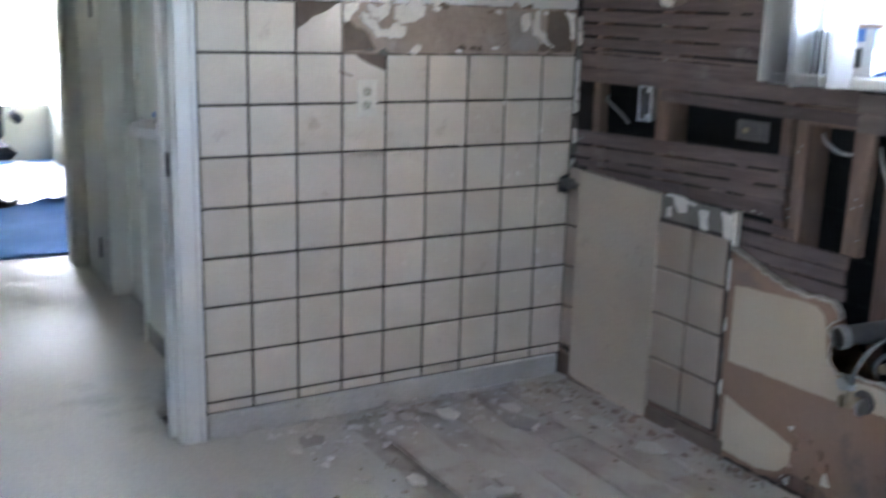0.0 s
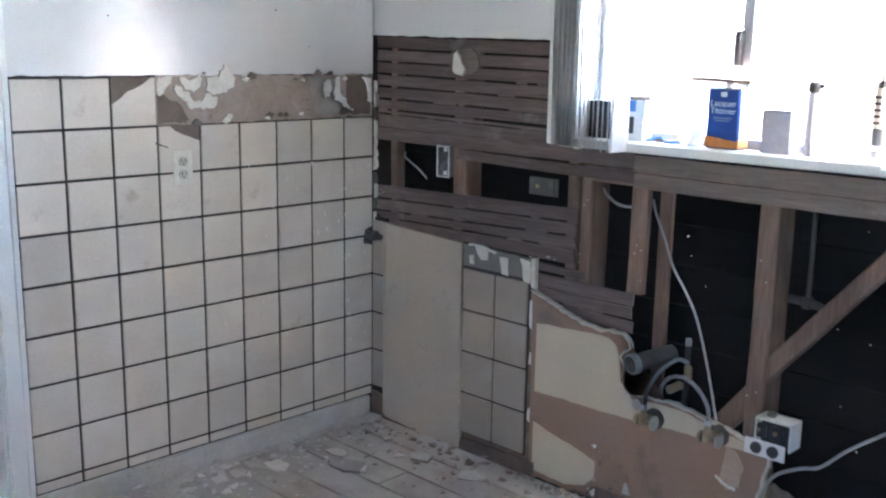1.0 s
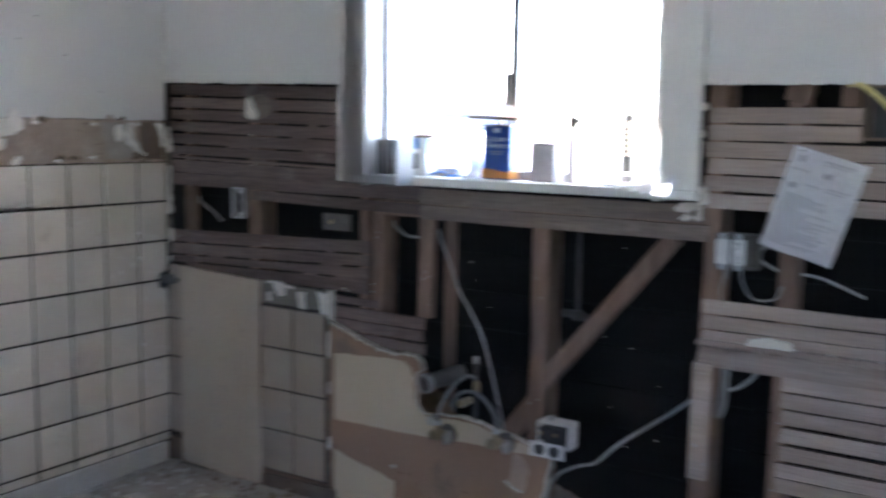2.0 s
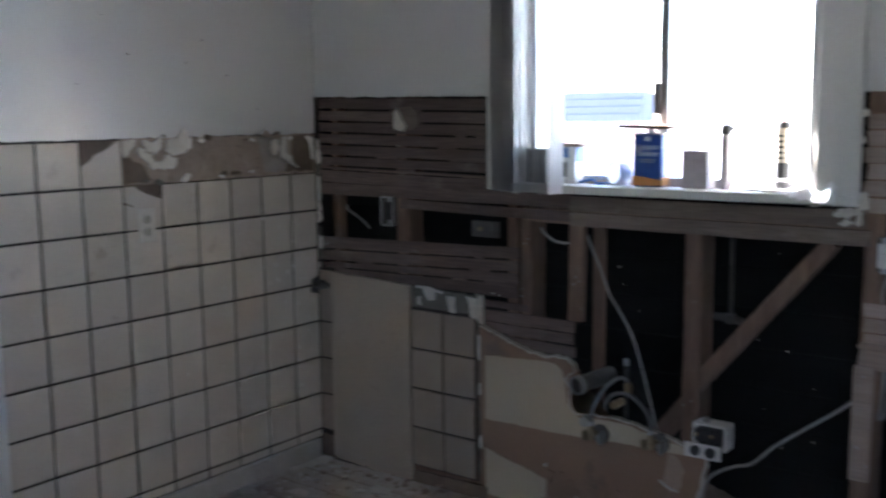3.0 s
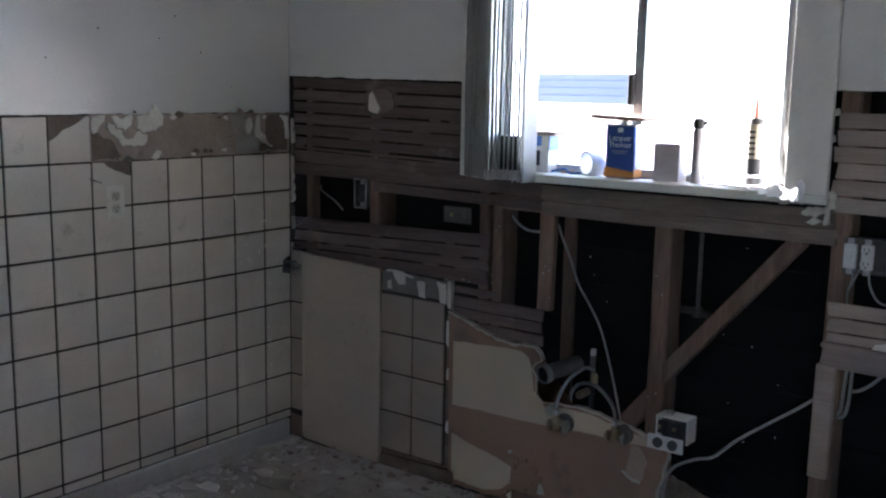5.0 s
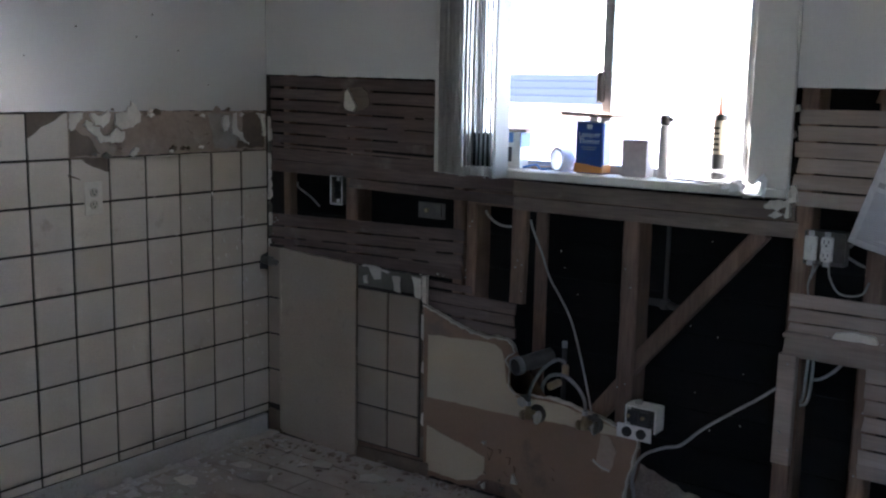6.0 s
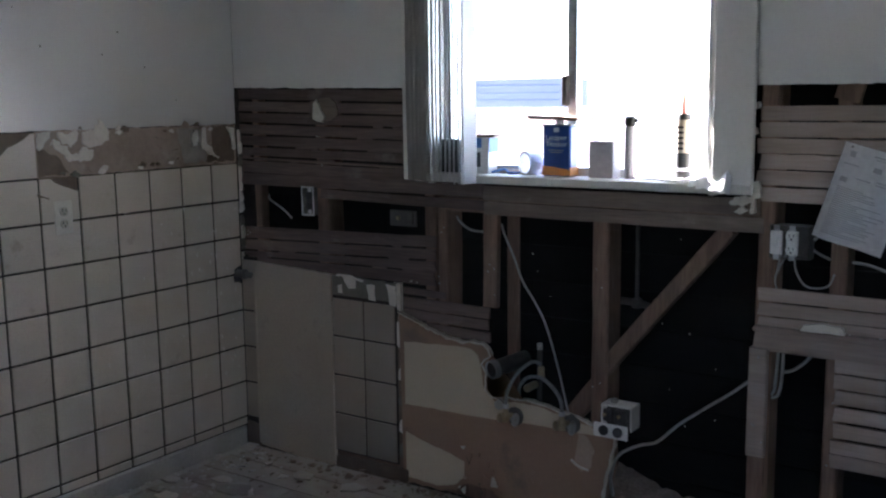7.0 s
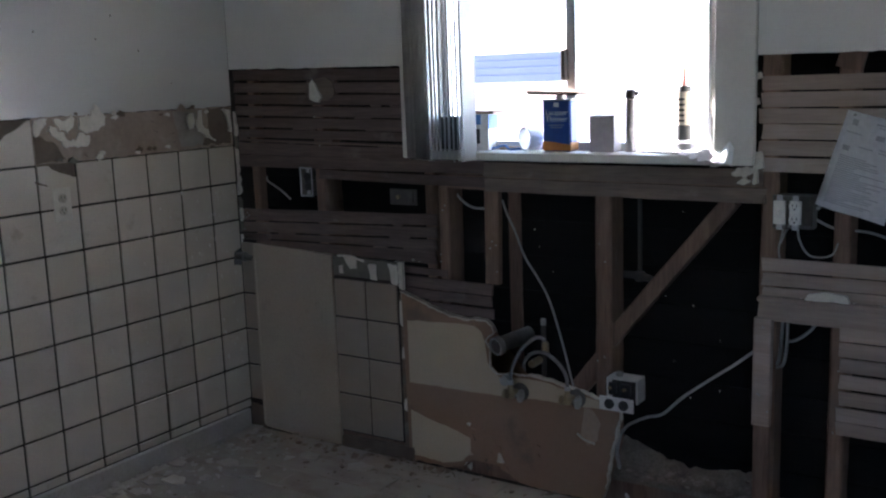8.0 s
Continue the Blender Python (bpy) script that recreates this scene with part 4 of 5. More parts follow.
SILL = 1.177
blind = thing("vertical_blind", (1.0, -0.06, 2.2), "stacked cream vertical blinds drawn to one side", "blind")
part("head_rail", box(0.86, 2.05, -0.085, -0.04, 2.21, 2.25, 0.004), WHITEP, blind)
part("bracket", box(0.88, 0.90, -0.05, -0.016, 2.215, 2.245, 0.002), GALV, blind)
rv = random.Random(8)
for i in range(15):
    cx = 0.908 + i * 0.0170 + rv.uniform(-0.002, 0.002)
    ang = radians(125 - (cx - 0.9) * 13 + (8 if i < 5 else 5) + rv.uniform(-2, 2))
    if i == 14:
        ang, cx = radians(84), 1.156
    bm = bmesh.new()
    rings = []
    zb = 1.158 + rv.uniform(-0.004, 0.004) - 0.0006 * i
    for z in (zb, 1.5, 1.85, 2.212):
        ring = []
        for j in range(7):
            u = j / 6 - 0.5
            q = Vector((u * 0.085, 0.003 * (1 - 4 * u * u), 0))
            q.rotate(Euler((0, 0, ang)))
            ring.append(bm.verts.new((cx + q.x + 0.002 * math.sin(z * 7 + i), -0.06 + q.y, z)))
        rings.append(ring)
    for r0, r1 in zip(rings, rings[1:]):
        for a in range(6):
            bm.faces.new((r0[a], r0[a + 1], r1[a + 1], r1[a]))
    bmesh.ops.solidify(bm, geom=bm.faces[:], thickness=0.0011)
    part("slat", bm, VT, blind, smooth=True)


def letters(text, size, at, material, parent):
    cu = bpy.data.curves.new("lettering", "FONT")
    cu.body, cu.size, cu.align_x, cu.extrude = text, size, "CENTER", 0.0002
    tmp = new("tmp", cu)
    dg = bpy.context.evaluated_depsgraph_get()
    me = bpy.data.meshes.new_from_object(tmp.evaluated_get(dg))
    bpy.data.objects.remove(tmp)
    bpy.data.curves.remove(cu)
    me.transform(Matrix.Translation(at) @ Matrix.Rotation(radians(90), 4, "X"))
    me.materials.clear()
    me.materials.append(material)
    ob = new("lettering", me)
    ob.parent = parent
    ob.matrix_parent_inverse = Matrix.Translation(parent.location).inverted()
    return ob


can = thing("solvent_can", (1.44, 0.05, SILL), "blue and orange rectangular metal can of lacquer thinner", "can")
part("body", box(1.390, 1.491, 0.022, 0.082, SILL, 1.345, 0.006), CANBLUE, can, "blue printed can")
part("orange_band", slab(torn([(1.3895, SILL + 0.004), (1.4915, SILL + 0.004), (1.4915, SILL + 0.022), (1.44, SILL + 0.03), (1.3895, SILL + 0.034)], 0.002, 0.01, 3, keep=(0, 1, 4)), "y", 0.0212, 0.0235), CANORANGE, can, "orange band")
part("orange_band", box(1.489, 1.4918, 0.024, 0.080, SILL + 0.004, SILL + 0.03), CANORANGE, can, "orange band")
part("rim", box(1.387, 1.494, 0.019, 0.085, 1.342, 1.347, 0.002), STEEL, can)
part("cap", lathe([(0.013, 0), (0.013, 0.011), (0.011, 0.013)], (1.44, 0.05, 1.347)), CANWHITE, can, "white screw cap", smooth=True)
letters("Lacquer", 0.0245, (1.441, 0.0214, 1.296), CANWHITE, can)
letters("Thinner", 0.0245, (1.441, 0.0214, 1.275), CANWHITE, can)
part("logo", box(1.432, 1.450, 0.0208, 0.022, 1.322, 1.336), CANWHITE, can)
part("printed_line", box(1.412, 1.468, 0.0208, 0.022, 1.262, 1.2645), CABLE, can)
part("printed_line", box(1.418, 1.462, 0.0208, 0.022, 1.255, 1.2575), CABLE, can)
cb = bmesh.new()
box(-0.094, 0.094, -0.06, 0.05, 0, 0.011, 0.002, bm=cb)
cb.transform(Matrix.Translation((1.446, 0.05, 1.3615)) @ Euler((0.0, radians(1.5), radians(-4))).to_matrix().to_4x4())
tagged(part("cardboard_piece", cb, CARD), "flat brown cardboard lying on the blue can", "cardboard")
bx = thing("grey_carton", (1.6, 0.05, SILL), "small plain grey carton on the window sill", "box")
part("carton_body", box(1.556, 1.640, 0.025, 0.085, SILL, 1.291, 0.002), GREYBOX, bx)
part("flap", box(1.557, 1.639, 0.026, 0.084, 1.292, 1.2935), GREYBOX, bx)
sp = thing("spray_tube", (1.687, 0.05, SILL), "slim grey aerosol tube with a dark cap on the sill", "tube")
part("tube_body", lathe([(0.0155, 0), (0.017, 0.003), (0.0165, 0.155), (0.012, 0.165)], (1.686, 0.05, SILL)), GREYBOX, sp, smooth=True)
part("cap", lathe([(0.013, 0), (0.018, 0.004), (0.018, 0.02), (0.014, 0.03), (0.006, 0.033)], (1.686, 0.05, SILL + 0.165)), DARKP, sp, "dark cap", smooth=True)
part("lever", box(1.694, 1.713, 0.043, 0.057, SILL + 0.176, SILL + 0.190, 0.003), DARKP, sp)
ck = thing("caulk_tube", (1.859, 0.05, SILL), "labelled sealant cartridge with a red nozzle tip", "sealant tube")
part("cartridge", lathe([(0.0225, 0), (0.0225, 0.2), (0.02, 0.203)], (1.859, 0.05, SILL)), DARKP, ck, "dark cartridge", smooth=True)
part("label_band", lathe([(0.0229, 0.085), (0.0229, 0.185)], (1.859, 0.05, SILL)), LABEL, ck, "tan printed label", smooth=True)
part("label_band", lathe([(0.0229, 0.03), (0.0229, 0.04)], (1.859, 0.05, SILL)), CANWHITE, ck, "white stripe", smooth=True)
for k in range(5):
    part("printed_bar", box(1.848 + 0.002 * (k % 2), 1.868, 0.0262, 0.0275, SILL + 0.095 + k * 0.016, SILL + 0.102 + k * 0.016), DARKP, ck)
part("nozzle", lathe([(0.009, 0), (0.0075, 0.01), (0.003, 0.066)], (1.859, 0.05, SILL + 0.203), sides=12), NOZZLE, ck, "red nozzle", smooth=True)
tp = thing("tape_roll", (1.33, 0.05, SILL), "roll of white masking tape standing on the sill", "tape")
bm = bmesh.new()
rings = []
for r, h in ((0.034, -0.024), (0.040, -0.024), (0.040, 0.024), (0.034, 0.024)):
    rings.append([bm.verts.new((r * math.cos(2 * math.pi * k / 28), h, r * math.sin(2 * math.pi * k / 28))) for k in range(28)])
for a in range(4):
    for k in range(28):
        bm.faces.new((rings[a][k], rings[a][(k + 1) % 28], rings[(a + 1) % 4][(k + 1) % 28], rings[(a + 1) % 4][k]))
bmesh.ops.recalc_face_normals(bm, faces=bm.faces)
bm.transform(Matrix.Translation((1.33, 0.05, SILL + 0.04)) @ Matrix.Rotation(radians(-28), 4, "Z"))
part("tape", bm, WHITEP, tp, smooth=True)
bb = thing("blue_white_carton", (1.15, 0.05, SILL), "open blue and white carton with a brown lid", "box")
part("carton_body", box(1.085, 1.178, 0.03, 0.095, SILL, 1.30, 0.002), WHITEP, bb)
part("blue_panel", box(1.086, 1.15, 0.0285, 0.0302, 1.265, 1.299), BLUEBOX, bb, "blue printed panel")
part("dark_panel", box(1.095, 1.145, 0.0285, 0.0302, 1.20, 1.25), DARKP, bb, "dark printed panel")
part("blue_panel", box(1.176, 1.1795, 0.031, 0.094, 1.25, 1.299), BLUEBOX, bb, "blue printed panel")
part("lid", box(1.08, 1.205, 0.02, 0.10, 1.301, 1.312, 0.002), CARD, bb, "brown cardboard lid")
sg = thing("dark_block", (1.01, 0.05, SILL), "dark grey block standing behind the blinds", "block")
part("block", box(0.975, 1.057, 0.035, 0.08, SILL, 1.292, 0.004), DARKP, sg)
part("top_label", box(0.98, 1.05, 0.04, 0.075, 1.2925, 1.294), CANWHITE, sg)
tagged(part("blue_wire", tube([(1.19, 0.03, SILL + 0.006), (1.23, 0.05, SILL + 0.016), (1.26, 0.03, SILL + 0.005), (1.29, 0.06, SILL + 0.007)], 0.004, 8), BLUEBOX, smooth=True), "short blue wire curled on the sill", "wire")
tagged(part("sill_shim", box(1.20, 1.30, 0.065, 0.08, SILL, SILL + 0.012, 0.002), CARD), "thin wood shim lying on the sill", "shim")
# white rag over the sill's end
bm = bmesh.new()
g = {}
for i in range(27):
    for j in range(13):
        u, v = i / 26, j / 12
        x = 1.70 + 0.335 * u
        y = 0.075 - 0.12 * v - 0.02 * u * u * v + 0.010 * math.sin(u * 9)
        z = SILL + 0.004 + 0.05 * u ** 3 * abs(noise.noise(Vector((u * 9, v * 6, 2)))) + 0.016 * u ** 4 * (1 + math.sin(v * 5))
        y = max(y, -0.042)
        if y < -0.02:
            z -= (-0.02 - y) * 1.6 * u
        g[i, j] = bm.verts.new((x, y, z))
for i in range(26):
    for j in range(12):
        if (j / 12) < 0.25 + 0.85 * (i / 26):
            bm.faces.new((g[i, j], g[i + 1, j], g[i + 1, j + 1], g[i, j + 1]))
bmesh.ops.delete(bm, geom=[w for w in bm.verts if not w.link_faces], context="VERTS")
bmesh.ops.solidify(bm, geom=bm.faces[:], thickness=0.0015)
tagged(part("white_rag", bm, CLOTH, smooth=True), "crumpled white rag on the sunlit sill", "rag")

# ---- electrics ----


def receptacle(x, z, y, parent, face=WHITEP, toggle=False, name="receptacle"):
    """One duplex socket or toggle switch, facing the room; x and z are its centre."""
    if toggle:
        s = part(name, box(x - 0.017, x + 0.017, y, y + 0.012, z - 0.034, z + 0.034, 0.002), face, parent, "white toggle switch")
        part("toggle", box(x - 0.005, x + 0.005, y - 0.01, y + 0.002, z - 0.006, z + 0.008, 0.001), face, s)
    else:
        s = part(name, box(x - 0.016, x + 0.016, y + 0.003, y + 0.014, z - 0.034, z + 0.034, 0.002), face, parent, "white duplex socket")
        for dz in (-0.019, 0.019):
            part("socket_face", lathe([(0.0165, 0.0), (0.0165, 0.007), (0.014, 0.0085)], (x, y + 0.004, z + dz), axis="y", sides=16), face, s, smooth=True)
            for dx in (-0.006, 0.006):
                part("slot", box(x + dx - 0.0011, x + dx + 0.0011, y - 0.0058, y - 0.0042, z + dz - 0.001, z + dz + 0.008), DARKP, s)
            part("slot", box(x - 0.0025, x + 0.0025, y - 0.0058, y - 0.0042, z + dz - 0.0095, z + dz - 0.005), DARKP, s)
    for dz in (-0.042, 0.042):
        part("ear", box(x - 0.008, x + 0.008, y + 0.004, y + 0.006, z + dz - 0.008, z + dz + 0.008), GALV, s)
    return s


def back_box(x0, x1, z0, z1, y, parent, deep=0.05):
    bm = bmesh.new()
    t = 0.003
    for b in ((x0, x0 + t, z0, z1), (x1 - t, x1, z0, z1), (x0 + t, x1 - t, z0, z0 + t), (x0 + t, x1 - t, z1 - t, z1)):
        box(b[0], b[1], y, y + deep, b[2], b[3], bm=bm)
    box(x0, x1, y + deep, y + deep + t, z0, z1, bm=bm)
    return part("back_box", bm, CAST, parent, "galvanised steel box")


pl = thing("outlet", (0.0, -0.82, 1.05), "ivory duplex wall outlet on the tiles", "outlet")
part("cover_plate", box(0.0005, 0.006, -0.855, -0.785, 0.992, 1.106, 0.002), IVORY, pl)
for dz in (-0.021, 0.021):
    part("socket_face", lathe([(0.0165, 0.0), (0.0165, 0.003), (0.015, 0.004)], (0.006, -0.82, 1.049 + dz), axis="x", sides=16), SOCKET, pl, "yellowed socket face", smooth=True)
    for dy in (-0.0065, 0.0065):
        part("slot", box(0.0101, 0.0108, -0.82 + dy - 0.0013, -0.82 + dy + 0.0013, 1.049 + dz - 0.001, 1.049 + dz + 0.009), DARKP, pl)
    part("slot", box(0.0101, 0.0108, -0.8225, -0.8175, 1.049 + dz - 0.01, 1.049 + dz - 0.005), DARKP, pl)

o1 = thing("outlet_box", (0.37, 0.03, 1.05), "bare outlet box in an opening of the lath", "outlet box")
back_box(0.338, 0.395, 0.993, 1.10, 0.012, o1)
receptacle(0.366, 1.047, 0.016, o1, DARKP)
for b in ((0.336, 0.341, 0.99, 1.103), (0.393, 0.398, 0.99, 1.103), (0.341, 0.393, 1.098, 1.103), (0.341, 0.393, 0.99, 0.995)):
    part("rim_strip", box(b[0], b[1], 0.006, 0.012, b[2], b[3], 0.001), GALV, o1)
o2 = thing("switch_outlet_box", (2.2, 0.03, 1.02), "open two-gang box with a white switch and socket", "outlet box")
back_box(2.140, 2.252, 0.966, 1.062, 0.012, o2)
receptacle(2.162, 1.014, -0.004, o2, toggle=True)
receptacle(2.206, 1.014, -0.004, o2)
part("wire", tube([(2.17, 0.03, 0.985), (2.165, 0.02, 0.94), (2.155, 0.03, 0.90), (2.156, 0.05, 0.86)], 0.0032, 8), CABLE, o2, smooth=True)
part("wire", tube([(2.19, 0.02, 0.985), (2.175, 0.015, 0.95), (2.16, 0.03, 0.92)], 0.0032, 8), CABLE, o2, smooth=True)
part("wire", tube([(2.213, 0.02, 0.985), (2.216, 0.01, 0.94), (2.245, 0.02, 0.89), (2.30, 0.03, 0.892), (2.32, 0.024, 0.93)], 0.003, 8), CABLE, o2, smooth=True)
part("wire", tube([(2.255, 0.05, 1.02), (2.285, 0.06, 1.06), (2.30, 0.06, 1.12)], 0.005, 8), CABLE, o2, smooth=True)
part("wire", tube([(2.25, 0.06, 0.99), (2.30, 0.09, 0.96), (2.40, 0.08, 0.955), (2.52, 0.06, 0.915)], 0.004, 8), CABLE, o2, smooth=True)
o3 = thing("outlet_box", (2.67, 0.03, 1.03), "bare outlet box beside a stud", "outlet box")
back_box(2.637, 2.690, 0.972, 1.082, 0.012, o3)
receptacle(2.664, 1.027, -0.002, o3)
part("wire", tube([(2.66, 0.03, 0.972), (2.655, 0.03, 0.93), (2.64, 0.05, 0.88)], 0.004, 8), CABLE, o3, smooth=True)
o4 = thing("outlet_box", (2.82, 0.03, 1.0), "bare outlet box hanging on loose cable", "outlet box")
back_box(2.795, 2.85, 0.955, 1.055, 0.012, o4)
receptacle(2.822, 1.005, -0.002, o4)
part("wire", tube([(2.80, 0.03, 0.955), (2.775, 0.01, 0.93), (2.76, 0.03, 0.95)], 0.004, 8), WHITEP, o4, smooth=True)
# box lying over the drywall's end
fb = thing("hanging_outlet_box", (1.69, 0.0, 0.4), "white four-socket box hanging loose over the drywall", "outlet box")
bm = bmesh.new()
for b in ((1.635, 1.641, -0.03, 0.035, 0.375, 0.455), (1.735, 1.741, -0.03, 0.035, 0.375, 0.455), (1.641, 1.735, -0.03, 0.035, 0.449, 0.455), (1.641, 1.735, 0.03, 0.035, 0.375, 0.449)):
    box(*b, 0.001, bm=bm)
part("box_shell", bm, WHITEP, fb)
part("inside", box(1.642, 1.734, 0.0, 0.028, 0.378, 0.448), DARKP, fb)
part("front_plate", box(1.612, 1.730, -0.037, -0.031, 0.345, 0.392, 0.002), WHITEP, fb, "white cover with two dark sockets")
for x in (1.648, 1.697):
    part("socket_face", lathe([(0.0165, 0), (0.0165, 0.006), (0.014, 0.008)], (x, -0.036, 0.369), axis="y", sides=18), DARKP, fb, "dark round socket", smooth=True)
    part("terminal", box(x - 0.018, x + 0.018, -0.028, -0.012, 0.396, 0.436, 0.003), DARKP, fb)
    part("screw", lathe([(0.006, 0), (0.006, 0.006)], (x, -0.03, 0.42), axis="y", sides=10), BRASS, fb)
part("knob", lathe([(0.012, 0), (0.014, 0.006), (0.009, 0.014)], (1.668, 0.0, 0.455)), STEEL, fb, smooth=True)
part("loose_cable", tube([(1.655, 0.03, 0.24), (1.69, 0.02, 0.285), (1.75, 0.03, 0.318), (1.80, 0.04, 0.335), (1.86, 0.06, 0.395), (1.95, 0.06, 0.468), (2.03, 0.06, 0.53), (2.092, 0.045, 0.585)], 0.005, 8), CABLE, fb, "loose grey cable run to the next stud", smooth=True)
part("loose_cable", tube([(1.655, 0.03, 0.24), (1.645, 0.03, 0.18), (1.65, 0.04, 0.12), (1.68, 0.02, 0.05), (1.72, -0.03, 0.012)], 0.0065, 8), CABLE, fb, "loose grey cable", smooth=True)


def cable(name, pts, r, m, label):
    tagged(part(name, tube(pts, r, 8), m, smooth=True), label, "cable")


cable("cable", [(1.205, 0.07, 1.0), (1.238, 0.035, 0.968), (1.275, 0.03, 0.90), (1.31, 0.03, 0.817), (1.355, 0.03, 0.752), (1.40, 0.03, 0.675), (1.445, 0.03, 0.54), (1.487, 0.02, 0.405), (1.497, 0.012, 0.375)], 0.0038, CABLE, "grey cable dangling between two studs")
cable("cable", [(0.075, 0.10, 1.05), (0.105, 0.07, 1.038), (0.155, 0.05, 1.024), (0.195, 0.055, 1.0), (0.22, 0.075, 0.965)], 0.0036, CABLE, "short grey cable end in the wall opening")
cable("cable", [(0.99, 0.11, 1.02), (1.04, 0.06, 1.0), (1.10, 0.045, 0.975), (1.17, 0.05, 0.975)], 0.0045, CABLE, "grey cable crossing the wall opening")
cable("cable", [(2.168, 0.05, 0.70), (2.165, 0.045, 0.62), (2.16, 0.045, 0.56), (2.145, 0.05, 0.545)], 0.005, CABLE, "grey cable hanging beside the stud")
cable("cable", [(2.182, 0.05, 0.70), (2.181, 0.045, 0.60), (2.172, 0.045, 0.55), (2.15, 0.055, 0.535)], 0.005, CABLE, "grey cable hanging beside the stud")
cable("cable", [(2.18, 0.05, 0.62), (2.21, 0.05, 0.63), (2.245, 0.06, 0.66), (2.27, 0.07, 0.70)], 0.005, CABLE, "grey cable looping under the lath")
cable("yellow_cable", [(2.455, 0.03, 1.46), (2.485, 0.0, 1.458), (2.52, -0.012, 1.435), (2.575, -0.012, 1.385), (2.625, -0.008, 1.328)], 0.0075, CABLE_Y, "yellow cable across the open vent box")

# vent box in the right lath
vb = thing("vent_box", (2.6, 0.04, 1.39), "dark open metal vent box let into the lath", "vent box")
bm = bmesh.new()
for b in ((2.495, 2.503, 0.012, 0.12, 1.32, 1.462), (2.697, 2.705, 0.012, 0.12, 1.32, 1.462), (2.503, 2.697, 0.012, 0.12, 1.32, 1.328), (2.503, 2.697, 0.012, 0.12, 1.454, 1.462)):
    box(*b, 0.001, bm=bm)
part("frame", bm, ADH_DARK, vb)
part("back", box(2.503, 2.697, 0.108, 0.114, 1.328, 1.454), DARKP, vb)
part("duct", lathe([(0.05, 0), (0.05, 0.05), (0.046, 0.05), (0.046, 0.0)], (2.605, 0.1, 1.39), axis="y", sides=20), ADH_DARK, vb, "dull round duct collar", smooth=True)
mp_ = thing("metal_bracket", (0.82, 0.02, 1.0), "rusty metal mounting plate in the lath opening", "bracket")
part("plate", box(0.762, 0.882, 0.014, 0.018, 0.976, 1.034, 0.001), CAST, mp_)
part("bolt", lathe([(0.008, 0), (0.008, 0.006)], (0.80, 0.014, 1.005), axis="y", sides=8), BRASS, mp_)
part("tab", box(0.845, 0.868, 0.008, 0.014, 0.985, 1.03, 0.001), CAST, mp_)

# ---- plumbing ----
dp = thing("drain_pipe", (1.25, 0.05, 0.5), "cut grey drain pipe stub in the wall", "pipe")
a, b = Vector((1.222, -0.035, 0.505)), Vector((1.275, 0.118, 0.522))
part("pipe", tube([a, a.lerp(b, 0.5), b], 0.028, 20, cap=False), CAST, dp, smooth=True)
bm = tube([a, a + (b - a) * 0.14], 0.0325, 20, cap=False)
bmesh.ops.solidify(bm, geom=bm.faces[:], thickness=0.0055)
part("rim", bm, STEEL, dp, "pale rim at the cut end", smooth=True)
part("bore", tube([a + (b - a) * 0.03, b], 0.0262, 20, cap=True), OLDPIPE, dp)
sp2 = thing("copper_stub", (1.343, 0.09, 0.5), "thin capped supply pipe standing in the wall", "pipe")
part("pipe", tube([(1.345, 0.09, 0.12), (1.345, 0.09, 0.575)], 0.009, 12), OLDPIPE, sp2, smooth=True)
part("cap", lathe([(0.0095, 0), (0.0095, 0.02), (0.008, 0.022)], (1.345, 0.09, 0.568)), CABLE, sp2, "white taped end", smooth=True)
vp = thing("old_pipe", (1.69, 0.1, 0.8), "thin dark pipe with a branch in the wall", "pipe")
part("pipe", tube([(1.695, 0.105, 0.775), (1.695, 0.105, 1.04)], 0.007, 10), OLDPIPE, vp, smooth=True)
part("branch", tube([(1.64, 0.105, 0.77), (1.70, 0.105, 0.768), (1.735, 0.105, 0.76)], 0.012, 10), OLDPIPE, vp, smooth=True)
part("fitting", lathe([(0.016, 0), (0.016, 0.03)], (1.695, 0.105, 0.752)), OLDPIPE, vp, smooth=True)


def stop_valve(x, z):
    v = thing("stop_valve", (x, -0.02, z), "corroded angle stop valve poking through the drywall", "valve", "stop valves")
    part("flange", lathe([(0.033, 0), (0.031, 0.006), (0.012, 0.011)], (x + 0.02, -0.006, z - 0.004), axis="y"), CAST, v, smooth=True)
    part("stem", lathe([(0.009, 0), (0.009, 0.035)], (x + 0.01, -0.012, z), axis="y", sides=12), BRASS, v, smooth=True)
    part("body", lathe([(0.012, -0.018), (0.014, -0.01), (0.014, 0.012), (0.009, 0.02), (0.009, 0.034)], (x + 0.002, -0.042, z)), BRASS, v, smooth=True)
    part("nut", lathe([(0.011, 0), (0.011, 0.014)], (x + 0.002, -0.042, z + 0.03), sides=6), GALV, v, "pale compression nut")
    part("handle", lathe([(0.006, 0), (0.006, 0.01), (0.022, 0.012), (0.024, 0.017), (0.02, 0.021)], (x + 0.026, -0.046, z - 0.004), axis="x", sides=14), STEEL, v, "oval metal handle", smooth=True)
    part("handle", lathe([(0.008, 0), (0.017, 0.006), (0.017, 0.016)], (x - 0.028, -0.046, z - 0.006), axis="x", sides=10), BRASS, v, smooth=True)
    return v


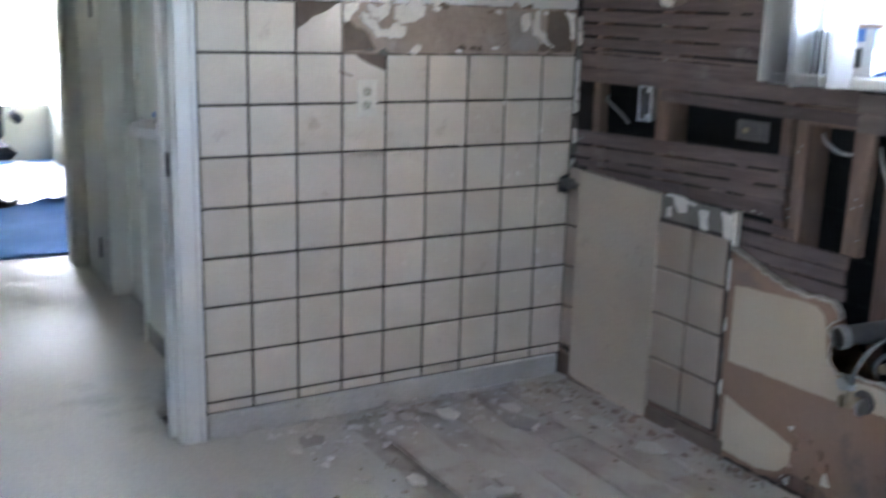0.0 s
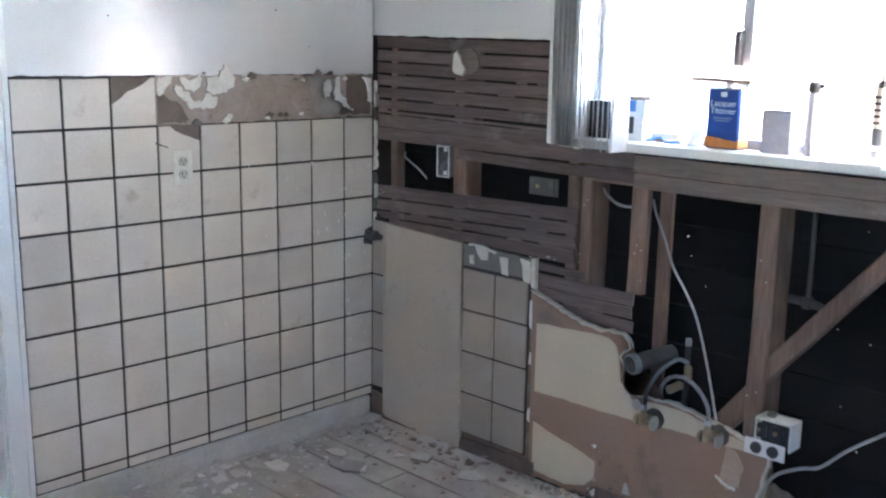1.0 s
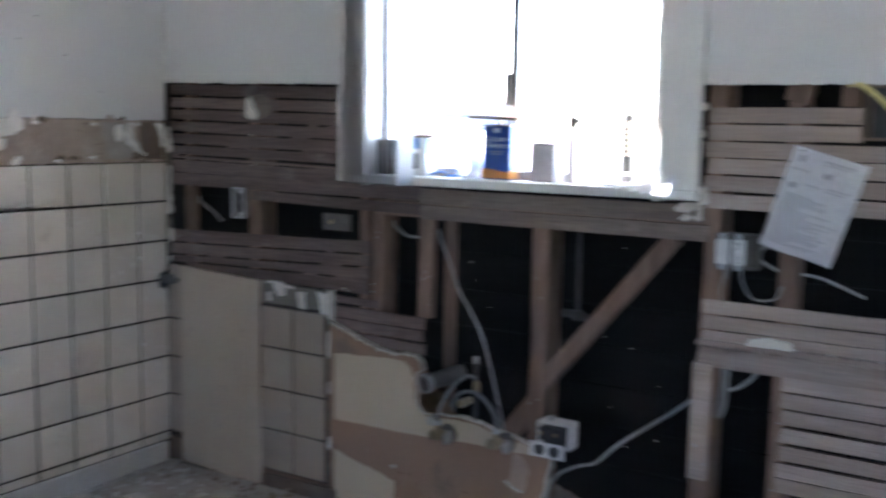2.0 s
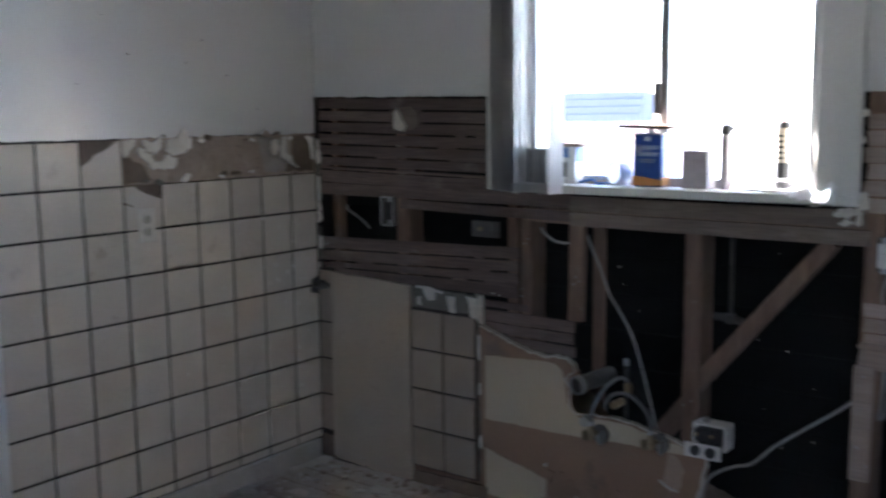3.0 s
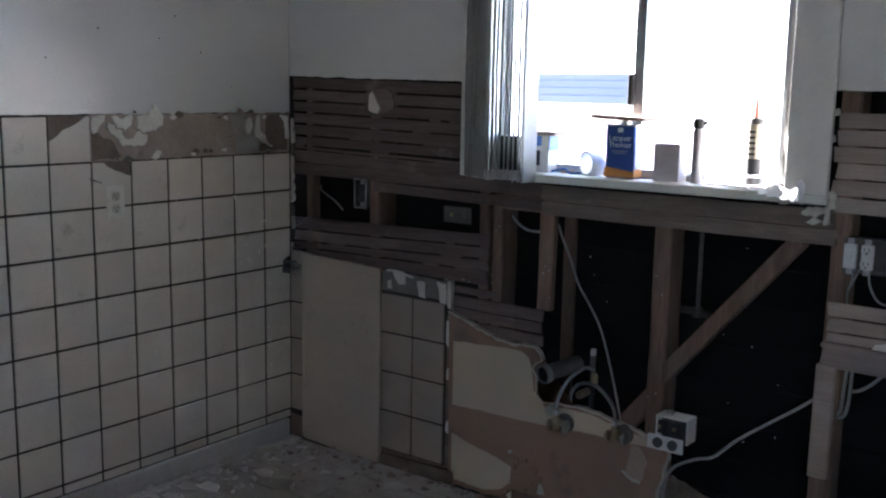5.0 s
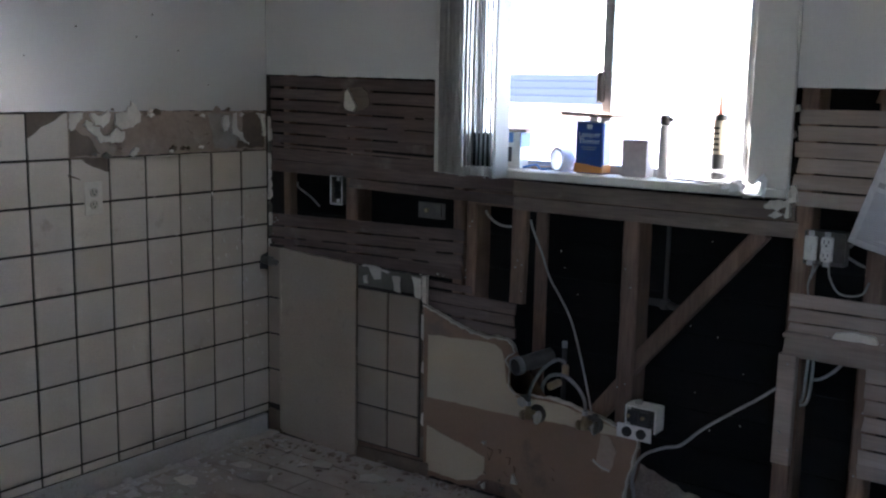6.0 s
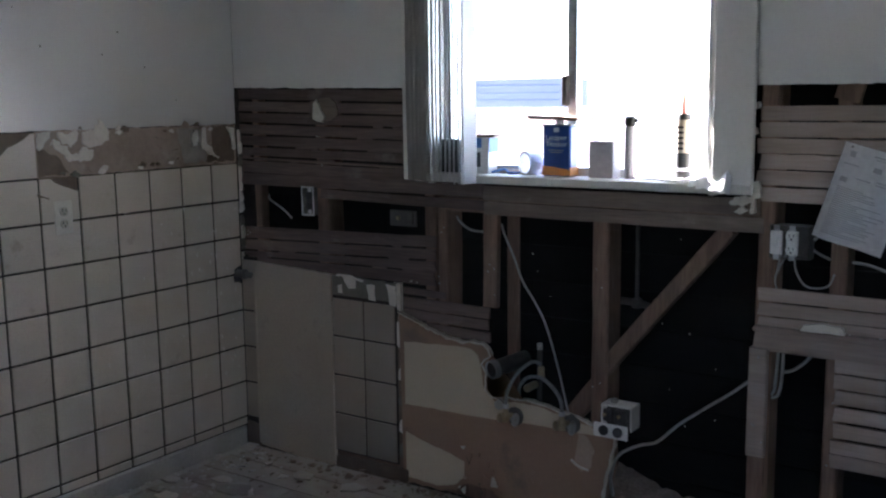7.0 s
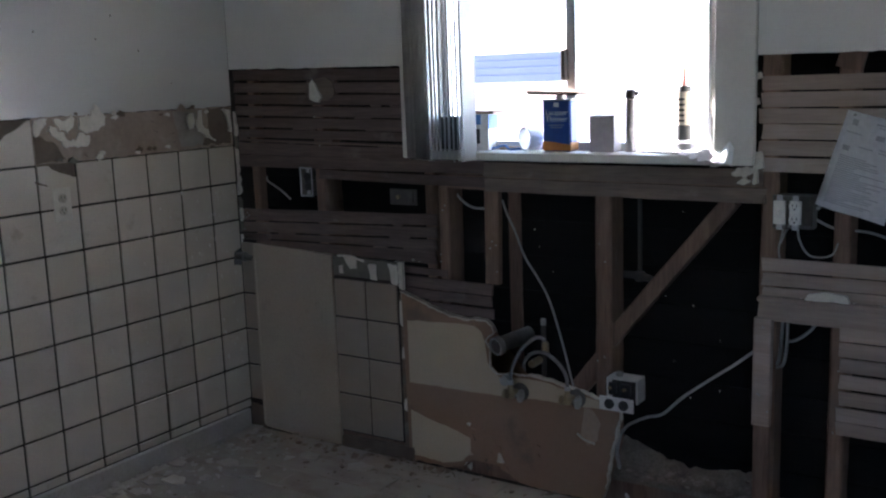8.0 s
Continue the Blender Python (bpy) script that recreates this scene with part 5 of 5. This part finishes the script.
va = stop_valve(1.283, 0.352)
part("supply_hose", tube([(1.285, -0.042, 0.39), (1.288, -0.035, 0.44), (1.312, -0.01, 0.50), (1.352, 0.02, 0.54), (1.378, 0.04, 0.53)], 0.0062, 10), BRAID, va, "braided grey hose", smooth=True)
part("hose_nut", lathe([(0.012, 0), (0.012, 0.03), (0.009, 0.036)], (1.375, 0.045, 0.485)), BRASS, va, smooth=True)
part("clip", lathe([(0.018, 0), (0.018, 0.02)], (1.262, -0.03, 0.392), axis="y", sides=10), STEEL, va, smooth=True)
vb2 = stop_valve(1.498, 0.362)
part("supply_hose", tube([(1.50, -0.042, 0.40), (1.492, -0.035, 0.44), (1.455, -0.02, 0.475), (1.40, -0.005, 0.498), (1.345, 0.0, 0.488), (1.315, 0.0, 0.45), (1.31, 0.01, 0.41)], 0.0062, 10), BRAID, vb2, "braided grey hose", smooth=True)
part("stub", lathe([(0.013, 0), (0.013, 0.06)], (1.36, 0.03, 0.46), axis="y", sides=12), BRASS, vb2, smooth=True)
gv = thing("pipe_stub", (0.03, -0.03, 0.73), "dark capped pipe stub at the tiled corner", "pipe")
part("hole", slab(torn([(-0.045, 0.70), (-0.005, 0.69), (-0.004, 0.765), (-0.04, 0.755)], 0.006, 0.008, 7), "x", 0.0004, 0.0012), DARKP, gv, "dark broken hole in the tiles")
part("stub", lathe([(0.016, 0), (0.016, 0.03), (0.02, 0.031), (0.02, 0.045), (0.013, 0.05)], (0.0, -0.025, 0.735), axis="x"), CAST, gv, smooth=True)
part("elbow", tube([(0.045, -0.025, 0.735), (0.06, -0.025, 0.733), (0.07, -0.015, 0.73)], 0.012, 10), CAST, gv, smooth=True)

# ---- paper hung on the lath ----
pp = thing("notice_sheet", (2.35, -0.005, 1.3), "printed white sheet hanging askew from the lath", "paper")
u0, ux, uy = Vector((2.340, -0.004, 1.306)), Vector((0.182, -0.004, -0.051)), Vector((-0.073, -0.03, -0.258))
bm = bmesh.new()
g = {(i, j): bm.verts.new(u0 + ux * (i / 8) + uy * (j / 10) + Vector((0, -0.010 * math.sin(i / 8 * 3.1) - 0.008 * (j / 10) ** 2 * math.sin(i * 0.9), 0))) for i in range(9) for j in range(11)}
for i in range(8):
    for j in range(10):
        bm.faces.new((g[i, j], g[i + 1, j], g[i + 1, j + 1], g[i, j + 1]))
bmesh.ops.solidify(bm, geom=bm.faces[:], thickness=0.0004)
part("sheet", bm, PAPER, pp, smooth=True)
bm = bmesh.new()
rp = random.Random(3)


def on_sheet(a, b):
    i, j = a * 8, b * 10
    return u0 + ux * a + uy * b + Vector((0, -0.010 * math.sin(a * 3.1) - 0.008 * b ** 2 * math.sin(i * 0.9) - 0.0016, 0))


def print_bar(a0, a1, b0, b1):
    n = max(1, int((a1 - a0) * 10))
    for k in range(n):
        s0, s1 = a0 + (a1 - a0) * k / n, a0 + (a1 - a0) * (k + 1) / n
        bm.faces.new([bm.verts.new(on_sheet(*q)) for q in ((s0, b0), (s0, b1), (s1, b1), (s1, b0))])


for k, (a0, a1, b0, b1) in enumerate(((0.12, 0.2, 0.07, 0.13), (0.45, 0.85, 0.06, 0.075), (0.5, 0.8, 0.09, 0.1), (0.08, 0.3, 0.2, 0.21), (0.5, 0.62, 0.17, 0.22), (0.1, 0.2, 0.34, 0.39), (0.32, 0.52, 0.32, 0.33), (0.6, 0.9, 0.3, 0.31), (0.6, 0.85, 0.33, 0.34))):
    print_bar(a0, a1, b0, b1)
for k in range(24):
    print_bar(0.1, rp.uniform(0.35, 0.88), 0.44 + k * 0.021, 0.449 + k * 0.021)
part("printed_text", bm, INK, pp, "grey lines of print", kind="stuff")
part("nail", lathe([(0.003, 0), (0.003, 0.02)], (2.36, -0.004, 1.292), axis="y", sides=8), STEEL, pp)

# ---- niche and far room ----
ns = thing("blue_tin", (-0.62, -1.3, 0.915), "small blue tin on the white niche shelf", "tin")
part("tin_body", box(-0.67, -0.54, -1.315, -1.255, 0.915, 0.94, 0.004), DARKP, ns)
part("tin_lid", box(-0.68, -0.52, -1.32, -1.25, 0.94, 0.957, 0.003), BLUEBOX, ns, "blue lid")
bg = thing("dark_chair", (-4.4, -1.54, 0.012), "dark office chair with a bag in the bright room", "chair")
part("seat", box(-4.65, -4.15, -1.75, -1.33, 0.33, 0.42, 0.04), BAG, bg, smooth=True)
part("backrest", box(-4.66, -4.58, -1.73, -1.35, 0.42, 0.70, 0.03), BAG, bg, smooth=True)
part("armrest", box(-4.55, -4.25, -1.33, -1.27, 0.56, 0.63, 0.02), BAG, bg, smooth=True)
part("stem", lathe([(0.03, 0), (0.03, 0.32)], (-4.4, -1.54, 0.05)), DARKP, bg)
part("base", lathe([(0.24, 0), (0.22, 0.03), (0.04, 0.06)], (-4.4, -1.54, 0.012), sides=10), DARKP, bg)
part("bag", box(-4.2, -3.95, -1.75, -1.50, 0.012, 0.45, 0.06), BAG, bg, "dark bag")
bm = bmesh.new()
g = {}
for i in range(31):
    for j in range(31):
        x, y = -6.1 + 1.9 * i / 30, -1.95 + 1.15 * j / 30
        g[i, j] = bm.verts.new((x, y, 0.014 + 0.05 * abs(noise.noise(Vector((x * 3, y * 3, 4)))) + 0.06 * abs(noise.noise(Vector((x * 7, y * 7, 1))))))
for i in range(30):
    for j in range(30):
        bm.faces.new((g[i, j], g[i + 1, j], g[i + 1, j + 1], g[i, j + 1]))
tagged(part("drop_sheet", bm, SHEET, smooth=True), "crumpled pale plastic drop sheet on the floor", "drop sheet")

# ---- outside the window ----
shed = thing("neighbour_shed", (-5.5, 10.5, -0.45), "pink block outbuilding with a dark shingle roof edge", "outbuilding")
part("wall", box(-9.5, -2.8, 9.4, 10.3, -0.45, 1.20), PINK, shed, "pink block wall")
part("fascia", box(-9.6, -2.7, 9.2, 9.3, 1.21, 1.29, 0.01), STUCCO, shed, "white fascia board")
for k in range(4):
    part("shingle_course", box(-9.65, -3.06, 9.18 + 0.03 * k, 9.4 + 0.03 * k, 1.295 + 0.1 * k, 1.405 + 0.1 * k, 0.01), SLATE, shed)
part("roof", slab([(9.3, 1.295), (10.4, 1.295), (10.4, 1.69), (10.1, 1.69)], "x", -9.6, -3.45), SLATE, shed)

# ---- tiles, planks and rubble ----
rt = random.Random(17)
shared = {}


def tile(parent, plane, a0, a1, z0, z1, material, thick=0.006):
    key = (plane, round(a1 - a0, 3), round(z1 - z0, 3), material.name)
    w, h = (a1 - a0) / 2, (z1 - z0) / 2
    if key not in shared:
        bm = box(-thick / 2, thick / 2, -w, w, -h, h, 0.0016) if plane == "x" else box(-w, w, -thick / 2, thick / 2, -h, h, 0.0016)
        me = bpy.data.meshes.new("tile")
        bm.to_mesh(me)
        bm.free()
        me.materials.append(material)
        shared[key] = me
    ob = new("tile", shared[key])
    ob.parent = parent
    ob.matrix_parent_inverse = Matrix.Translation(parent.location).inverted()
    mid_a, mid_z, tl = (a0 + a1) / 2, (z0 + z1) / 2, lambda s: rt.uniform(-s, s)
    if plane == "x":
        ob.matrix_basis = pose(-0.003 + tl(0.0004), mid_a, mid_z, tl(0.12), tl(0.25), tl(0.3))
    else:
        ob.matrix_basis = pose(mid_a, tl(0.0004), mid_z, tl(0.25), tl(0.12), tl(0.3))
    return ob


G = 0.0041
cols = [0.0] + [C1 - i * P for i in range(9)]
for k in range(8):
    for c in range(9):
        y1, y0 = cols[c] - G + (0.002 if c == 0 else 0), cols[c + 1] + G
        z0, z1 = Z0 + k * P + G, Z0 + (k + 1) * P - G
        if k == 7 and c < 7:
            continue
        if k == 6 and c == 5:
            continue
        tile(west, "x", y0, y1, z0, z1, TILE)
for c in range(9):
    tile(west, "x", cols[c + 1] + G, cols[c] - G, 0.0875, Z0 - G, TILE)
y0, y1 = cols[7] + G, cols[6] - G
part("tile", slab(torn([(y0, 1.19), (y1, 1.19), (y1, 1.337), (y1 - 0.012, 1.337), (y1 - 0.04, 1.315), (y0 + 0.05, 1.295), (y0 + 0.03, 1.275), (y0, 1.258)], 0.004, 0.012, 41, keep=(0, 1, 7)), "x", -0.006, 0.0), TILE, west, "broken cream tile")
part("dark_patch", slab([(y0, 1.25), (y1, 1.25), (y1, 1.339), (y0, 1.339)], "x", -0.006, -0.0046), ADH_DARK, west, "dark adhesive under the broken tile")
y0, y1 = cols[6] + G, cols[5] - G
part("tile", slab(torn([(y0, 1.0375), (y1, 1.0375), (y1, 1.135), (y0 + 0.085, 1.155), (y0 + 0.055, 1.17), (y0 + 0.04, 1.183), (y0, 1.184)], 0.003, 0.012, 43, keep=(0, 1, 6)), "x", -0.006, 0.0), TILE, west, "broken cream tile behind the outlet")
zs = (0.066, 0.220, 0.375, 0.529, 0.682)
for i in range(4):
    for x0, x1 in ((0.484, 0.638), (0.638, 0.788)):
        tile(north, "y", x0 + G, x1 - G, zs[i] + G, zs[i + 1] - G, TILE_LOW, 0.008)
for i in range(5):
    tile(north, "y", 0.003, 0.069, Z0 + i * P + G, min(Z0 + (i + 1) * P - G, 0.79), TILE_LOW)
# white chips where glaze has been knocked off
for i in range(70):
    y, z = -0.02 - abs(rt.gauss(0, 0.33)), rt.uniform(0.25, 1.15)
    if y < -1.3:
        continue
    s = rt.uniform(0.004, 0.010)
    part("glaze_chip", slab(torn([(y, z), (y + s * 0.6, z - s * 0.5), (y + s * 0.5, z + s * 1.5), (y - s * 0.2, z + s * 1.2)], 0.0025, 0.004, i), "x", -0.001, 0.0009), PLASTER, west)

for j in range(8):
    y1 = -0.0 - j * 0.142
    for x0, x1 in ((0.0, 1.25 - 0.37 * (j % 3)), (1.25 - 0.37 * (j % 3), 3.6)):
        ob = part("plank", bar((x0 + 0.002, y1 - 0.071, -0.009), (x1 - 0.002, y1 - 0.071, -0.009), 0.136, 0.018, 0.0012, 0.15, up=(0, 0, -1), seed=j * 2.3 + x0), PLANK, subfloor)


def rubble(name, n, place, size, material, label, seed, flat=0.7):
    bm = bmesh.new()
    r = random.Random(seed)
    for i in range(n):
        x, y, z = place(r)
        b2 = bmesh.new()
        chunk((x, y, z), r.uniform(*size) * (0.5 + r.random() ** 3), flat, seed * 1000 + i, b2)
        me = bpy.data.meshes.new("tmp")
        b2.to_mesh(me)
        b2.free()
        bm.from_mesh(me)
        bpy.data.meshes.remove(me)
    tagged(part(name, bm, material), label, "rubble", kind="stuff")


rubble("plaster_rubble", 260, lambda r: (min(abs(r.gauss(0.02, 0.16)) + 0.02, 1.2), -0.05 - r.random() * 1.15, 0.006), (0.006, 0.02), RUBBLE, "scattered crumbs of pale plaster on the floor", 1)
rubble("plaster_rubble", 160, lambda r: (r.uniform(0.05, 1.0), -abs(r.gauss(0.02, 0.1)) - 0.012, 0.004), (0.005, 0.016), RUBBLE_D, "dark crumbs of plaster along the wall", 2)
rubble("plaster_rubble", 150, lambda r: (r.uniform(0.15, 1.6), r.uniform(-1.25, -0.1), 0.005), (0.004, 0.012), RUBBLE_D, "dark crumbs scattered over the floor", 3)
rubble("plaster_rubble", 240, lambda r: (r.uniform(1.66, 2.1), r.uniform(0.02, 0.118), 0.09 + 0.03 * r.random()), (0.008, 0.022), RUBBLE_D, "dark rubble on the bottom plate of the wall", 5)
rubble("plaster_rubble", 90, lambda r: (r.uniform(0.86, 2.3), r.uniform(-0.09, -0.01), 0.004), (0.006, 0.02), RUBBLE_D, "dark rubble along the foot of the wall", 6)
rubble("plaster_rubble", 40, lambda r: (r.uniform(2.2, 2.9), r.uniform(-0.008, 0.015), 0.764), (0.002, 0.006), RUBBLE, "plaster dust on the ledge", 7)
bm = bmesh.new()
g = {}
for i in range(41):
    for j in range(9):
        x, y = 1.634 + 0.46 * i / 40, 0.010 + 0.110 * j / 8
        top = 0.105 + 0.075 * (j / 8) ** 1.3 * (0.55 + 0.6 * noise.noise(Vector((x * 4, 1, 2))) + 0.4 * (1 - i / 40))
        g[i, j] = bm.verts.new((x, y, top + 0.012 * noise.noise(Vector((x * 40, y * 40, 6))) + 0.006 * noise.noise(Vector((x * 110, y * 110, 3)))))
for i in range(40):
    for j in range(8):
        bm.faces.new((g[i, j], g[i + 1, j], g[i + 1, j + 1], g[i, j + 1]))
for i in range(40):
    bm.faces.new((g[i + 1, 0], g[i, 0], bm.verts.new((1.634 + 0.46 * i / 40, 0.008, 0.09)), bm.verts.new((1.634 + 0.46 * (i + 1) / 40, 0.008, 0.09))))
tagged(part("dust_heap", bm, DUST, smooth=True), "heap of brown plaster dust between two studs", "rubble", kind="stuff")
rubble("plaster_rubble", 70, lambda r: (r.uniform(1.66, 2.08), r.uniform(0.02, 0.1), r.uniform(0.105, 0.14)), (0.004, 0.013), RUBBLE_D, "brown crumbs on the dust heap", 9)
rs = random.Random(23)
for i in range(20):
    x, y = rs.uniform(0.06, 0.75), rs.uniform(-1.1, -0.12)
    s, a = rs.uniform(0.02, 0.075), rs.uniform(0, 6.28)
    pts = [(x + s * rs.uniform(0.6, 1.2) * math.cos(a + q), y + s * rs.uniform(0.5, 1.0) * math.sin(a + q)) for q in (0, 1.3, 2.6, 3.9, 5.1)]
    tagged(part("floor_scrap", slab(torn(pts, 0.006, 0.012, i), "z", 0.0085, 0.011 + 0.006 * rs.random()), rs.choice((CHIP, RUBBLE, PLASTER, VINYL, CHIP))), "torn flake of plaster and vinyl on the floor", "debris", "floor scraps")
